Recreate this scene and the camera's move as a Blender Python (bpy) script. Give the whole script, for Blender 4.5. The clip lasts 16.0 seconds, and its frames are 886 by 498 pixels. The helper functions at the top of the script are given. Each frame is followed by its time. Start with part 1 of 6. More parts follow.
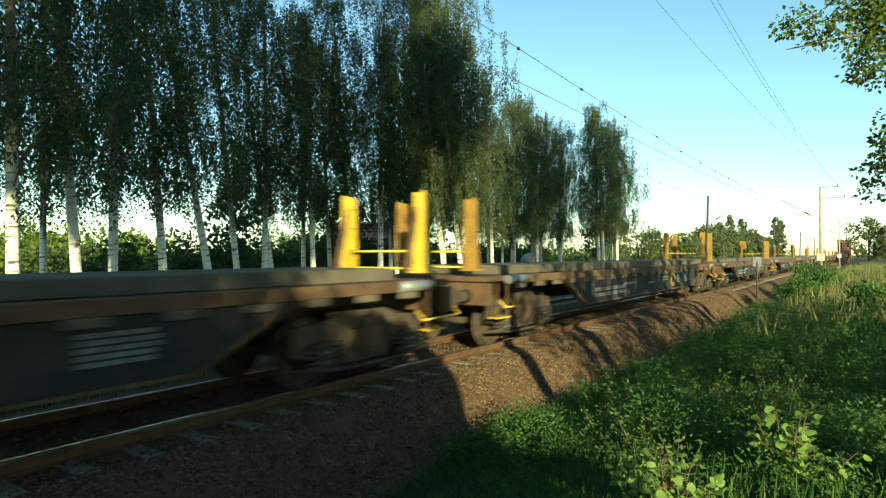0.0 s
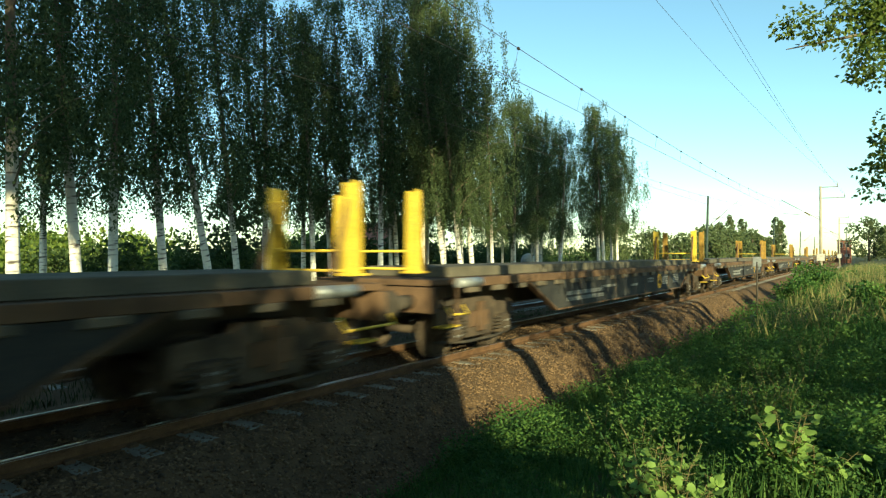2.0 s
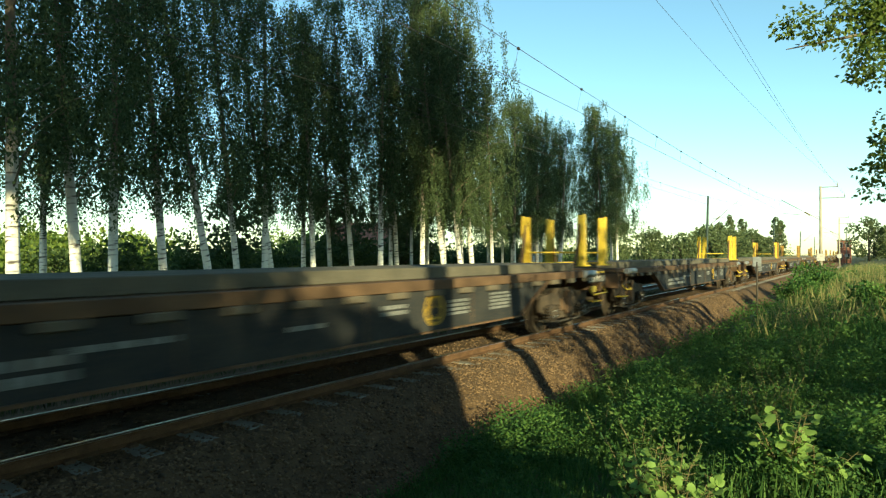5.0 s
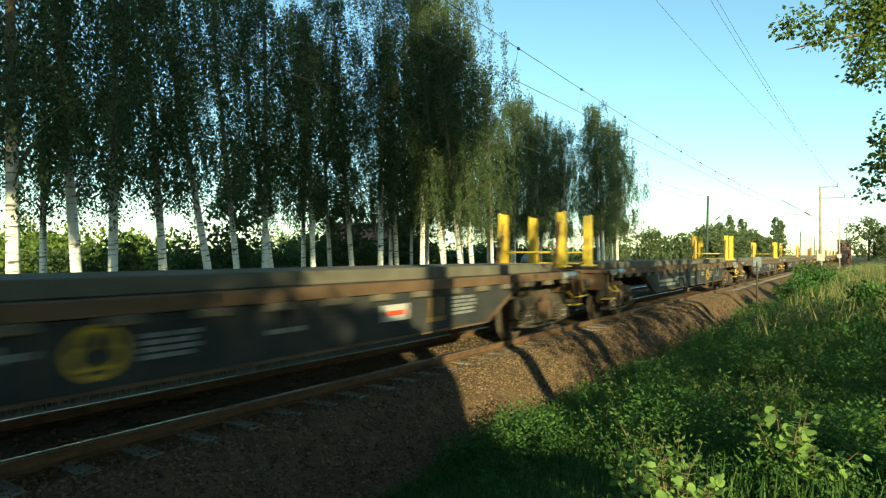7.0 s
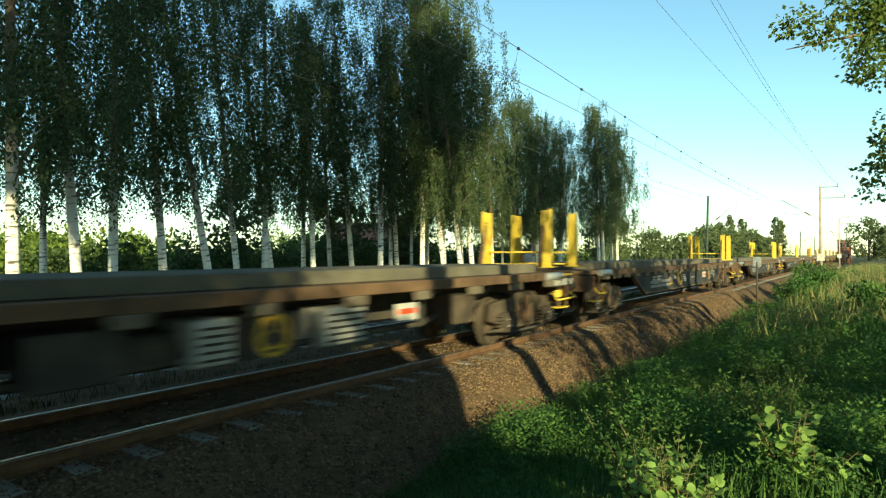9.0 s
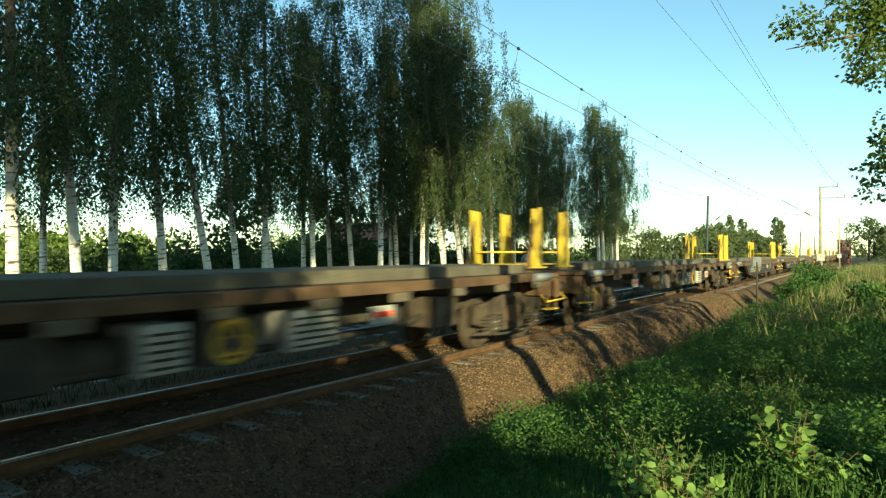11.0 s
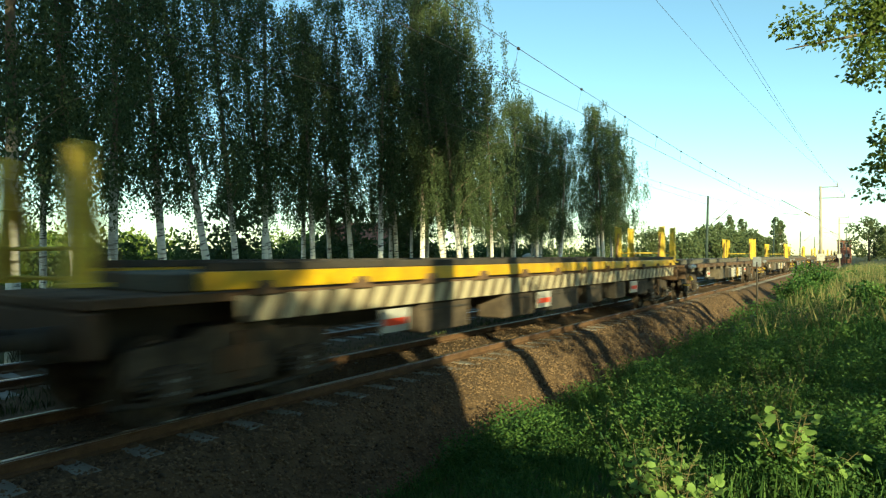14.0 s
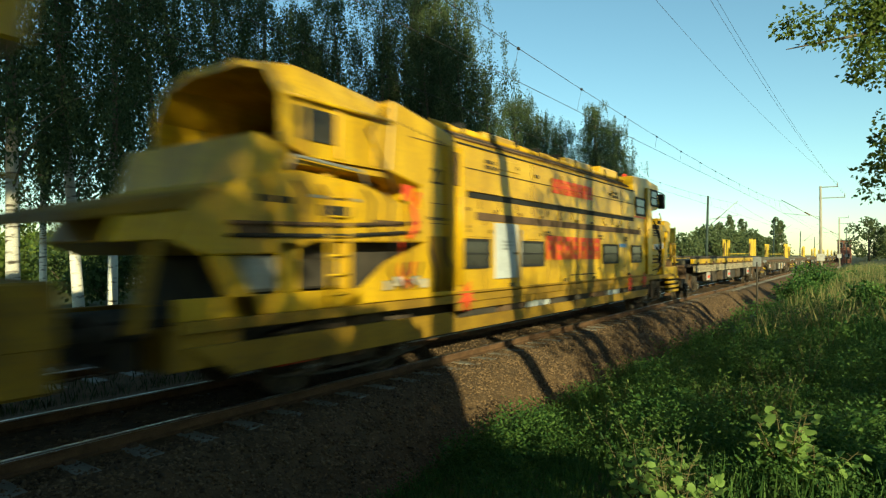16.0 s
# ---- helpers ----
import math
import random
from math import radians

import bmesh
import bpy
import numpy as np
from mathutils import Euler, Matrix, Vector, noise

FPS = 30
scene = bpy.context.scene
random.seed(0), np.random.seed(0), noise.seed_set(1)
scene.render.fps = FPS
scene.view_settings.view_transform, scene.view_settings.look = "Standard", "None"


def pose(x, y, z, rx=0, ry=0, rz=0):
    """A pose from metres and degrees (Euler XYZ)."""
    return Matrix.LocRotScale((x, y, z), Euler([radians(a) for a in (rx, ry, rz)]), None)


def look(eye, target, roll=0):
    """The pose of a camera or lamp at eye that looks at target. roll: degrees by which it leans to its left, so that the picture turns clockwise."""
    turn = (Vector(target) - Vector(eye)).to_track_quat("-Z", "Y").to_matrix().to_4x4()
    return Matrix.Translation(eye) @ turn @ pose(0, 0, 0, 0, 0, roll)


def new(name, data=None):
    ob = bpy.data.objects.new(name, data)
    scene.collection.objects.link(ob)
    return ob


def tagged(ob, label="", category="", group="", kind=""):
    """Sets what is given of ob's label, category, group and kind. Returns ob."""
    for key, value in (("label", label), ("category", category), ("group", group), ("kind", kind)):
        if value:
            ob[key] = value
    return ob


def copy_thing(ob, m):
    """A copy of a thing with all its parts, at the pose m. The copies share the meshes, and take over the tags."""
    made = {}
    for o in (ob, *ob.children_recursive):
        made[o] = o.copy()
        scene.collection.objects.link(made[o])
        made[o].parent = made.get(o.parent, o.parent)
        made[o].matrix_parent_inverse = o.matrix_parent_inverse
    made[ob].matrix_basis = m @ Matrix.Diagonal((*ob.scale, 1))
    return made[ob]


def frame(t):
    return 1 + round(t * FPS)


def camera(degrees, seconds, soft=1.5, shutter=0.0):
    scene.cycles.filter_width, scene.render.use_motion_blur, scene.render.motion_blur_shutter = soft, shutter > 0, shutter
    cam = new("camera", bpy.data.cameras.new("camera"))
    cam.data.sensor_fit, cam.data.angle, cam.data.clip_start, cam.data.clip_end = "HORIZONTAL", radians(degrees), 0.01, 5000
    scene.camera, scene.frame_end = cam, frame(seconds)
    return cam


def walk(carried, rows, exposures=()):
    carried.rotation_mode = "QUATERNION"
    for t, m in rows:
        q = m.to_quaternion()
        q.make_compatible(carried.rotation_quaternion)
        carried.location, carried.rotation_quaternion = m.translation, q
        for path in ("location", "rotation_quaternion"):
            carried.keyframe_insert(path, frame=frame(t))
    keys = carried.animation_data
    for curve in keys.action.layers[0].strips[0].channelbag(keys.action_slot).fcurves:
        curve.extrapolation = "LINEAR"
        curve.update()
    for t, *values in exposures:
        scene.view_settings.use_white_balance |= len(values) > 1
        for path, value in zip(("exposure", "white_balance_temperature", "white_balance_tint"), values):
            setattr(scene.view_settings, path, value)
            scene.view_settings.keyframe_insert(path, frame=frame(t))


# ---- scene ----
# ---- camera ----
HEAD, TILT, EYE = 34.38, 0.529, (0.0, 0.0, 1.81)
cam = camera(71.8, 16.0, soft=1.25, shutter=0.65)
POSE = pose(*EYE, 90 + TILT, 0, HEAD - 90)
walk(cam, [(0.0, POSE), (16.0, POSE)],
     exposures=[(0.0, 1.25, 6050, -20), (14.3, 1.25, 6050, -20), (14.7, 1.15, 6050, -20), (15.1, 1.05, 6050, -20), (15.5, 0.92, 6050, -20), (16.0, 0.78, 6050, -20)])

# ---- light ----
SUN_EL, SUN_AZ = 15.0, 225.0   # the sun stands low behind the camera
world = bpy.data.worlds.new("sky")
scene.world = world
world.use_nodes = True
wn = world.node_tree
sky = wn.nodes.new("ShaderNodeTexSky")
sky.sky_type, sky.sun_disc = "NISHITA", False
sky.sun_elevation, sky.sun_rotation = radians(SUN_EL), radians(SUN_AZ)
sky.air_density, sky.dust_density, sky.ozone_density = 1.0, 0.25, 1.2
bg = wn.nodes["Background"]
bg.inputs["Strength"].default_value = 0.10
wn.links.new(sky.outputs[0], bg.inputs[0])
sun = new("sun", bpy.data.lights.new("sun", "SUN"))
sun.data.energy, sun.data.angle, sun.data.color = 5.0, radians(0.53), (1.0, 0.76, 0.46)
LIGHT = Vector((math.cos(radians(SUN_EL)) * 0.707, math.cos(radians(SUN_EL)) * 0.707, -math.sin(radians(SUN_EL))))
sun.matrix_world = look((0, 0, 60), Vector((0, 0, 60)) + LIGHT)

# ---- materials ----


def nodes_of(name):
    m = bpy.data.materials.new(name)
    m.use_nodes = True
    t = m.node_tree
    return m, t, t.nodes["Principled BSDF"]


def surface(name, a, b, scale=4.0, rough=0.7, metal=0.0, bump=0.15, fine=60.0, c=None, dirt=0.45, coat=0.0, spec=0.25, stretch=1.0):
    """Two-scale mottled surface: colours a and b by broad noise, grain and stain c by fine noise."""
    m, t, p = nodes_of(name)
    tc = t.nodes.new("ShaderNodeTexCoord")
    n1, n2 = t.nodes.new("ShaderNodeTexNoise"), t.nodes.new("ShaderNodeTexNoise")
    n1.inputs["Scale"].default_value, n1.inputs["Detail"].default_value = scale, 6
    n2.inputs["Scale"].default_value, n2.inputs["Detail"].default_value = fine, 4
    r1, r2 = t.nodes.new("ShaderNodeValToRGB"), t.nodes.new("ShaderNodeValToRGB")
    r1.color_ramp.elements[0].position, r1.color_ramp.elements[1].position = 0.35, 0.65
    r1.color_ramp.elements[0].color, r1.color_ramp.elements[1].color = (*a, 1), (*b, 1)
    r2.color_ramp.elements[0].position, r2.color_ramp.elements[1].position = 0.45, 0.75
    mix = t.nodes.new("ShaderNodeMix")
    mix.data_type = "RGBA"
    c = c or tuple(v * 0.55 for v in a)
    mix.inputs["B"].default_value = (*c, 1)
    mul = t.nodes.new("ShaderNodeMath")
    mul.operation, mul.inputs[1].default_value = "MULTIPLY", dirt
    bp = t.nodes.new("ShaderNodeBump")
    bp.inputs["Strength"].default_value, bp.inputs["Distance"].default_value = bump, 0.02
    mp = t.nodes.new("ShaderNodeMapping")
    mp.inputs["Scale"].default_value = (1.0, 1.0, stretch)
    t.links.new(tc.outputs["Object"], mp.inputs["Vector"])
    t.links.new(mp.outputs[0], n1.inputs["Vector"])
    t.links.new(tc.outputs["Object"], n2.inputs["Vector"])
    t.links.new(n1.outputs[0], r1.inputs[0])
    t.links.new(n2.outputs[0], r2.inputs[0])
    t.links.new(r2.outputs[0], mul.inputs[0])
    t.links.new(mul.outputs[0], mix.inputs["Factor"])
    t.links.new(r1.outputs[0], mix.inputs["A"])
    t.links.new(mix.outputs["Result"], p.inputs["Base Color"])
    t.links.new(n2.outputs[0], bp.inputs["Height"])
    t.links.new(bp.outputs[0], p.inputs["Normal"])
    p.inputs["Roughness"].default_value, p.inputs["Metallic"].default_value = rough, metal
    p.inputs["Coat Weight"].default_value = coat
    p.inputs["Specular IOR Level"].default_value = spec
    return m


def leafy(name, a, b, glow=0.45, rough=0.72):
    """Leaves: colour by piece, light passing through."""
    m, t, p = nodes_of(name)
    geo = t.nodes.new("ShaderNodeNewGeometry")
    ramp = t.nodes.new("ShaderNodeValToRGB")
    ramp.color_ramp.elements[0].color, ramp.color_ramp.elements[1].color = (*a, 1), (*b, 1)
    t.links.new(geo.outputs["Random Per Island"], ramp.inputs[0])
    t.links.new(ramp.outputs[0], p.inputs["Base Color"])
    p.inputs["Roughness"].default_value = rough
    p.inputs["Specular IOR Level"].default_value = 0.28
    tr = t.nodes.new("ShaderNodeBsdfTranslucent")
    t.links.new(ramp.outputs[0], tr.inputs[0])
    mx = t.nodes.new("ShaderNodeMixShader")
    mx.inputs[0].default_value = glow
    t.links.new(p.outputs[0], mx.inputs[1])
    t.links.new(tr.outputs[0], mx.inputs[2])
    t.links.new(mx.outputs[0], t.nodes["Material Output"].inputs[0])
    return m


def by_piece(name, a, b, rough=0.9):
    """Stones: colour by piece, with grain."""
    m, t, p = nodes_of(name)
    geo = t.nodes.new("ShaderNodeNewGeometry")
    ramp = t.nodes.new("ShaderNodeValToRGB")
    ramp.color_ramp.elements[0].color, ramp.color_ramp.elements[1].color = (*a, 1), (*b, 1)
    t.links.new(geo.outputs["Random Per Island"], ramp.inputs[0])
    t.links.new(ramp.outputs[0], p.inputs["Base Color"])
    p.inputs["Roughness"].default_value = rough
    return m


def hazard(name):
    """Worn pale and rust slanting stripes, 0.34 m a pair."""
    m, t, p = nodes_of(name)
    tc = t.nodes.new("ShaderNodeTexCoord")
    mp = t.nodes.new("ShaderNodeMapping")
    mp.inputs["Rotation"].default_value = (0, radians(-28), 0)
    w = t.nodes.new("ShaderNodeTexWave")
    w.wave_type, w.bands_direction = "BANDS", "X"
    w.inputs["Scale"].default_value, w.inputs["Distortion"].default_value = 0.92, 0.3
    r = t.nodes.new("ShaderNodeValToRGB")
    r.color_ramp.elements[0].position, r.color_ramp.elements[1].position = 0.46, 0.54
    r.color_ramp.elements[0].color, r.color_ramp.elements[1].color = (0.10, 0.072, 0.042, 1), (0.46, 0.39, 0.25, 1)
    t.links.new(tc.outputs["Object"], mp.inputs[0])
    t.links.new(mp.outputs[0], w.inputs[0])
    t.links.new(w.outputs[0], r.inputs[0])
    t.links.new(r.outputs[0], p.inputs["Base Color"])
    p.inputs["Roughness"].default_value = 0.8
    return m


def bark():
    """White birch bark with dark cross bands, fading to brown from 3.2 m up."""
    m, t, p = nodes_of("birch_bark")
    tc = t.nodes.new("ShaderNodeTexCoord")
    mp = t.nodes.new("ShaderNodeMapping")
    mp.inputs["Scale"].default_value = (1.5, 1.5, 7.0)
    n = t.nodes.new("ShaderNodeTexNoise")
    n.inputs["Scale"].default_value, n.inputs["Detail"].default_value = 1.6, 8
    r = t.nodes.new("ShaderNodeValToRGB")
    r.color_ramp.elements[0].position, r.color_ramp.elements[1].position = 0.34, 0.46
    r.color_ramp.elements[0].color, r.color_ramp.elements[1].color = (0.06, 0.05, 0.045, 1), (0.72, 0.68, 0.60, 1)
    t.links.new(tc.outputs["Object"], mp.inputs[0])
    t.links.new(mp.outputs[0], n.inputs[0])
    t.links.new(n.outputs[0], r.inputs[0])
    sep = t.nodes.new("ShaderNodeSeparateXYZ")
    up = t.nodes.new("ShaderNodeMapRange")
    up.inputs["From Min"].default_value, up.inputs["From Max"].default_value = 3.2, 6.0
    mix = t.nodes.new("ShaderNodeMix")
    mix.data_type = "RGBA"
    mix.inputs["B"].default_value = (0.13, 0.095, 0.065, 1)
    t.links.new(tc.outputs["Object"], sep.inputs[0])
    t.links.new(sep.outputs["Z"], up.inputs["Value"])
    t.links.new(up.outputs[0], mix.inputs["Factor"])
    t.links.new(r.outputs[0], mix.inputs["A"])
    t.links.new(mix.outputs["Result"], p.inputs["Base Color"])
    p.inputs["Roughness"].default_value = 0.8
    return m


YELLOW = surface("yellow_paint", (0.42, 0.245, 0.007), (0.63, 0.39, 0.008), 2.4, 0.42, 0, 0.05, 16, (0.24, 0.145, 0.03), 0.45, 0.15, 0.4, 0.3)
# Yellow darkened for shade on low and end parts, with some grime.
YELLOW_SHADE_GRIME = surface("shaded_grimy_yellow_paint", (0.20, 0.115, 0.012), (0.34, 0.20, 0.014), 1.8, 0.6, 0, 0.1, 18, (0.10, 0.07, 0.03), 0.6)
YELLOW_OLD = surface("worn_yellow_paint", (0.54, 0.38, 0.035), (0.64, 0.47, 0.06), 3.0, 0.55, 0, 0.08, 30, (0.25, 0.13, 0.04), 0.6)
EMBLEM = surface("faded_yellow_stencil", (0.38, 0.235, 0.025), (0.54, 0.35, 0.04), 5.0, 0.7, 0, 0.05, 30, (0.14, 0.09, 0.03), 0.6)
MUSTARD = surface("rusty_mustard_paint", (0.22, 0.13, 0.03), (0.36, 0.22, 0.04), 3.0, 0.7, 0, 0.1, 25, (0.10, 0.06, 0.03), 0.7)
RUST = surface("rusty_steel", (0.075, 0.046, 0.027), (0.15, 0.092, 0.052), 2.5, 0.85, 0, 0.25, 45, (0.07, 0.045, 0.03), 0.6)
POCKET = surface("grey_brown_stake_pocket", (0.085, 0.070, 0.052), (0.15, 0.125, 0.09), 3.0, 0.85, 0, 0.2, 35, (0.05, 0.04, 0.03), 0.5)
DECKWOOD = surface("weathered_deck", (0.085, 0.078, 0.060), (0.145, 0.128, 0.095), 2.0, 0.9, 0, 0.3, 30, (0.06, 0.055, 0.042), 0.6)
SIDE = surface("blue_grey_wagon_paint", (0.016, 0.019, 0.023), (0.036, 0.037, 0.037), 1.6, 0.85, 0, 0.1, 30, (0.075, 0.060, 0.042), 0.5)
UNDER = surface("dark_underframe", (0.035, 0.032, 0.028), (0.07, 0.058, 0.045), 3.0, 0.85, 0, 0.2, 40)
BOGIE = surface("grimy_bogie_steel", (0.040, 0.031, 0.023), (0.095, 0.072, 0.050), 4.0, 0.85, 0, 0.25, 40)
TREAD = surface("bright_rail_steel", (0.60, 0.59, 0.57), (0.76, 0.75, 0.73), 5.0, 0.3, 1.0, 0.03, 90, (0.45, 0.43, 0.40), 0.3)
RAILSIDE = surface("rail_rust", (0.085, 0.047, 0.024), (0.14, 0.078, 0.040), 6.0, 0.9, 0, 0.2, 60)
CONCRETE = surface("sleeper_concrete", (0.16, 0.15, 0.13), (0.26, 0.245, 0.215), 5.0, 0.9, 0, 0.3, 70, (0.22, 0.19, 0.16), 0.5)
BALLAST = surface("ballast_bed", (0.070, 0.043, 0.021), (0.125, 0.078, 0.038), 5.0, 0.95, 0, 1.0, 38, (0.06, 0.043, 0.03), 0.8)
STONES = by_piece("ballast_stones", (0.045, 0.028, 0.015), (0.185, 0.116, 0.058))
SOIL = surface("soil_and_grass", (0.05, 0.055, 0.02), (0.09, 0.10, 0.035), 0.8, 0.95, 0, 0.6, 14, (0.12, 0.095, 0.05), 0.6)
BARK = bark()
BARK_DARK = surface("grey_brown_bark", (0.10, 0.08, 0.06), (0.17, 0.14, 0.10), 5, 0.9, 0, 0.5, 30)
LEAF_BIRCH = leafy("birch_leaves", (0.042, 0.068, 0.027), (0.100, 0.130, 0.055), 0.38)
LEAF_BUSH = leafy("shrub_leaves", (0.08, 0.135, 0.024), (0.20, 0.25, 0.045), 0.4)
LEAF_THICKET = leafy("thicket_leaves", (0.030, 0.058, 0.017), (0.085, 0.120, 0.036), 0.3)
# Greyed leaf colour: the haze of distance is mixed into it.
LEAF_FAR_HAZE = leafy("hazed_distant_leaves", (0.060, 0.088, 0.036), (0.12, 0.145, 0.060), 0.25)
LEAF_WEED = leafy("weed_leaves", (0.034, 0.090, 0.022), (0.105, 0.180, 0.038), 0.35)
LEAF_LIGHT = leafy("pale_round_leaves", (0.19, 0.31, 0.07), (0.34, 0.44, 0.13), 0.45)
LEAF_OAK = leafy("maple_leaves", (0.055, 0.10, 0.018), (0.15, 0.19, 0.036), 0.4)
GRASS_DRY = leafy("dry_grass", (0.12, 0.135, 0.045), (0.26, 0.235, 0.095), 0.3)
GRASS = leafy("green_grass", (0.05, 0.10, 0.02), (0.14, 0.19, 0.05), 0.35)
# Dark blade colour that stands in for the shade beneath the wagons.
GRASS_SHADE = leafy("shade_dark_grass", (0.025, 0.035, 0.010), (0.06, 0.07, 0.02), 0.2)
STALK = surface("brown_stalk", (0.10, 0.09, 0.04), (0.16, 0.14, 0.06), 8, 0.9)
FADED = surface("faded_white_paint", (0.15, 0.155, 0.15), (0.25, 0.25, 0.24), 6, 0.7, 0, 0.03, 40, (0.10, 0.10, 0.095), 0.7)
WHITE = surface("off_white_marking", (0.34, 0.33, 0.30), (0.48, 0.46, 0.42), 3, 0.6, 0, 0.03, 20, (0.26, 0.23, 0.19), 0.5)
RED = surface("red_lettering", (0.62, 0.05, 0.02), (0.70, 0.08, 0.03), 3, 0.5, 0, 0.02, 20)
GREYDOOR = surface("pale_grey_door", (0.42, 0.44, 0.46), (0.52, 0.54, 0.56), 2, 0.5, 0, 0.03, 20)
HAZARD = hazard("worn_hazard_stripes")
BLACK = surface("black_rubber", (0.018, 0.018, 0.018), (0.03, 0.03, 0.03), 5, 0.8)
WINDOW = surface("dark_window_glass", (0.03, 0.03, 0.028), (0.045, 0.043, 0.038), 2, 0.12, 0, 0.0, 10, spec=0.5)
MAST = surface("concrete_mast", (0.27, 0.245, 0.19), (0.36, 0.325, 0.26), 2, 0.9, 0, 0.1, 30)
MASTDARK = surface("dark_green_steel_mast", (0.03, 0.045, 0.04), (0.05, 0.07, 0.06), 2, 0.7)
COPPER = surface("wire_copper", (0.06, 0.055, 0.05), (0.10, 0.09, 0.08), 20, 0.6, 0.3)
STEEL = surface("galvanised_steel", (0.28, 0.29, 0.29), (0.38, 0.39, 0.39), 6, 0.5, 0.6, 0.05, 40)
BRICK = surface("red_render", (0.27, 0.11, 0.075), (0.34, 0.15, 0.10), 2, 0.9)
PLASTER = surface("pale_plaster", (0.55, 0.50, 0.42), (0.65, 0.60, 0.5), 2, 0.9)
BLUE = surface("blue_board", (0.05, 0.16, 0.42), (0.08, 0.22, 0.5), 4, 0.5)

# ---- mesh helpers ----


def add_box(bm, x0, x1, y0, y1, z0, z1, bevel=0.0):
    vs = [bm.verts.new((x, y, z)) for x in (x0, x1) for y in (y0, y1) for z in (z0, z1)]
    faces = [bm.faces.new([vs[i] for i in q]) for q in ((0, 1, 3, 2), (4, 6, 7, 5), (0, 4, 5, 1), (2, 3, 7, 6), (0, 2, 6, 4), (1, 5, 7, 3))]
    if bevel:
        edges = list({e for f in faces for e in f.edges})
        bmesh.ops.bevel(bm, geom=edges, offset=bevel, segments=1, affect="EDGES", profile=0.5)
    return vs


def box(x0, x1, y0, y1, z0, z1, bevel=0.0):
    bm = bmesh.new()
    add_box(bm, x0, x1, y0, y1, z0, z1, bevel)
    return bm


def add_tube(bm, pts, radii, sides=8, caps=True):
    """A tapered tube along points."""
    rings = []
    for i, (p, r) in enumerate(zip(pts, radii)):
        p = Vector(p)
        d = Vector(pts[min(i + 1, len(pts) - 1)]) - Vector(pts[max(i - 1, 0)])
        q = d.to_track_quat("Z", "Y")
        rings.append([bm.verts.new(p + q @ Vector((r * math.cos(a), r * math.sin(a), 0))) for a in (2 * math.pi * k / sides for k in range(sides))])
    for a, b in zip(rings, rings[1:]):
        for k in range(sides):
            bm.faces.new((a[k], a[(k + 1) % sides], b[(k + 1) % sides], b[k])).smooth = True
    if caps:
        bm.faces.new(list(reversed(rings[0])))
        bm.faces.new(rings[-1])


def tube(pts, radii, sides=8):
    bm = bmesh.new()
    add_tube(bm, pts, radii if isinstance(radii, (list, tuple)) else [radii] * len(pts), sides)
    return bm


def add_prism(bm, outline, y0, y1):
    """An outline in x and z, run from y0 to y1."""
    a = [bm.verts.new((x, y0, z)) for x, z in outline]
    b = [bm.verts.new((x, y1, z)) for x, z in outline]
    n = len(a)
    bm.faces.new(a)
    bm.faces.new(list(reversed(b)))
    for i in range(n):
        bm.faces.new((a[i], b[i], b[(i + 1) % n], a[(i + 1) % n]))


def prism(outline, y0, y1, bevel=0.0):
    bm = bmesh.new()
    add_prism(bm, outline, y0, y1)
    bmesh.ops.recalc_face_normals(bm, faces=bm.faces)
    if bevel:
        bmesh.ops.bevel(bm, geom=list(bm.edges), offset=bevel, segments=1, affect="EDGES", profile=0.5)
    return bm


def to_mesh(name, bm, material):
    me = bpy.data.meshes.new(name)
    bmesh.ops.recalc_face_normals(bm, faces=bm.faces)
    bm.to_mesh(me)
    bm.free()
    me.materials.append(material)
    return me


def part(name, bm, material, parent=None, label=""):
    """One mesh object under a thing or part; a mesh may be given in place of a bmesh, to share it."""
    me = bm if isinstance(bm, bpy.types.Mesh) else to_mesh(name, bm, material)
    ob = new(name, me)
    ob.parent = parent
    return tagged(ob, label, kind="stuff" if name == "marking" else "")


def thing(name, label, category, m=None, group="", kind=""):
    ob = tagged(new(name), label, category, group, kind)
    if m is not None:
        ob.matrix_basis = m
    return ob


def fast_mesh(name, verts, faces, material):
    """A mesh from number arrays, all faces with as many corners."""
    me = bpy.data.meshes.new(name)
    n, k = faces.shape
    me.vertices.add(len(verts))
    me.vertices.foreach_set("co", np.asarray(verts, dtype=np.float32).ravel())
    me.loops.add(n * k)
    me.loops.foreach_set("vertex_index", faces.astype(np.int32).ravel())
    me.polygons.add(n)
    me.polygons.foreach_set("loop_start", np.arange(0, n * k, k, dtype=np.int32))
    me.polygons.foreach_set("loop_total", np.full(n, k, dtype=np.int32))
    me.update(calc_edges=True)
    me.materials.append(material)
    return me


def leaves(name, pts, along, size, material, rng, ratio=0.62, fold=0.25):
    """Pointed, slightly folded leaves: foot at pts, running along."""
    n = len(pts)
    along = along / (np.linalg.norm(along, axis=1, keepdims=True) + 1e-9)
    side = np.cross(along, rng.normal(size=(n, 3)))
    side /= np.linalg.norm(side, axis=1, keepdims=True) + 1e-9
    up = np.cross(side, along)
    s = size[:, None]
    mid = pts + along * s * 0.45
    v = np.stack([pts, mid + side * s * ratio / 2 + up * s * fold * 0.3, pts + along * s, mid - side * s * ratio / 2 + up * s * fold * 0.3], axis=1).reshape(-1, 3)
    return fast_mesh(name, v, np.arange(4 * n).reshape(n, 4), material)


def stuff(name, me, label, category, parent=None):
    ob = new(name, me)
    ob.parent = parent
    return tagged(ob, label, category, kind="stuff")


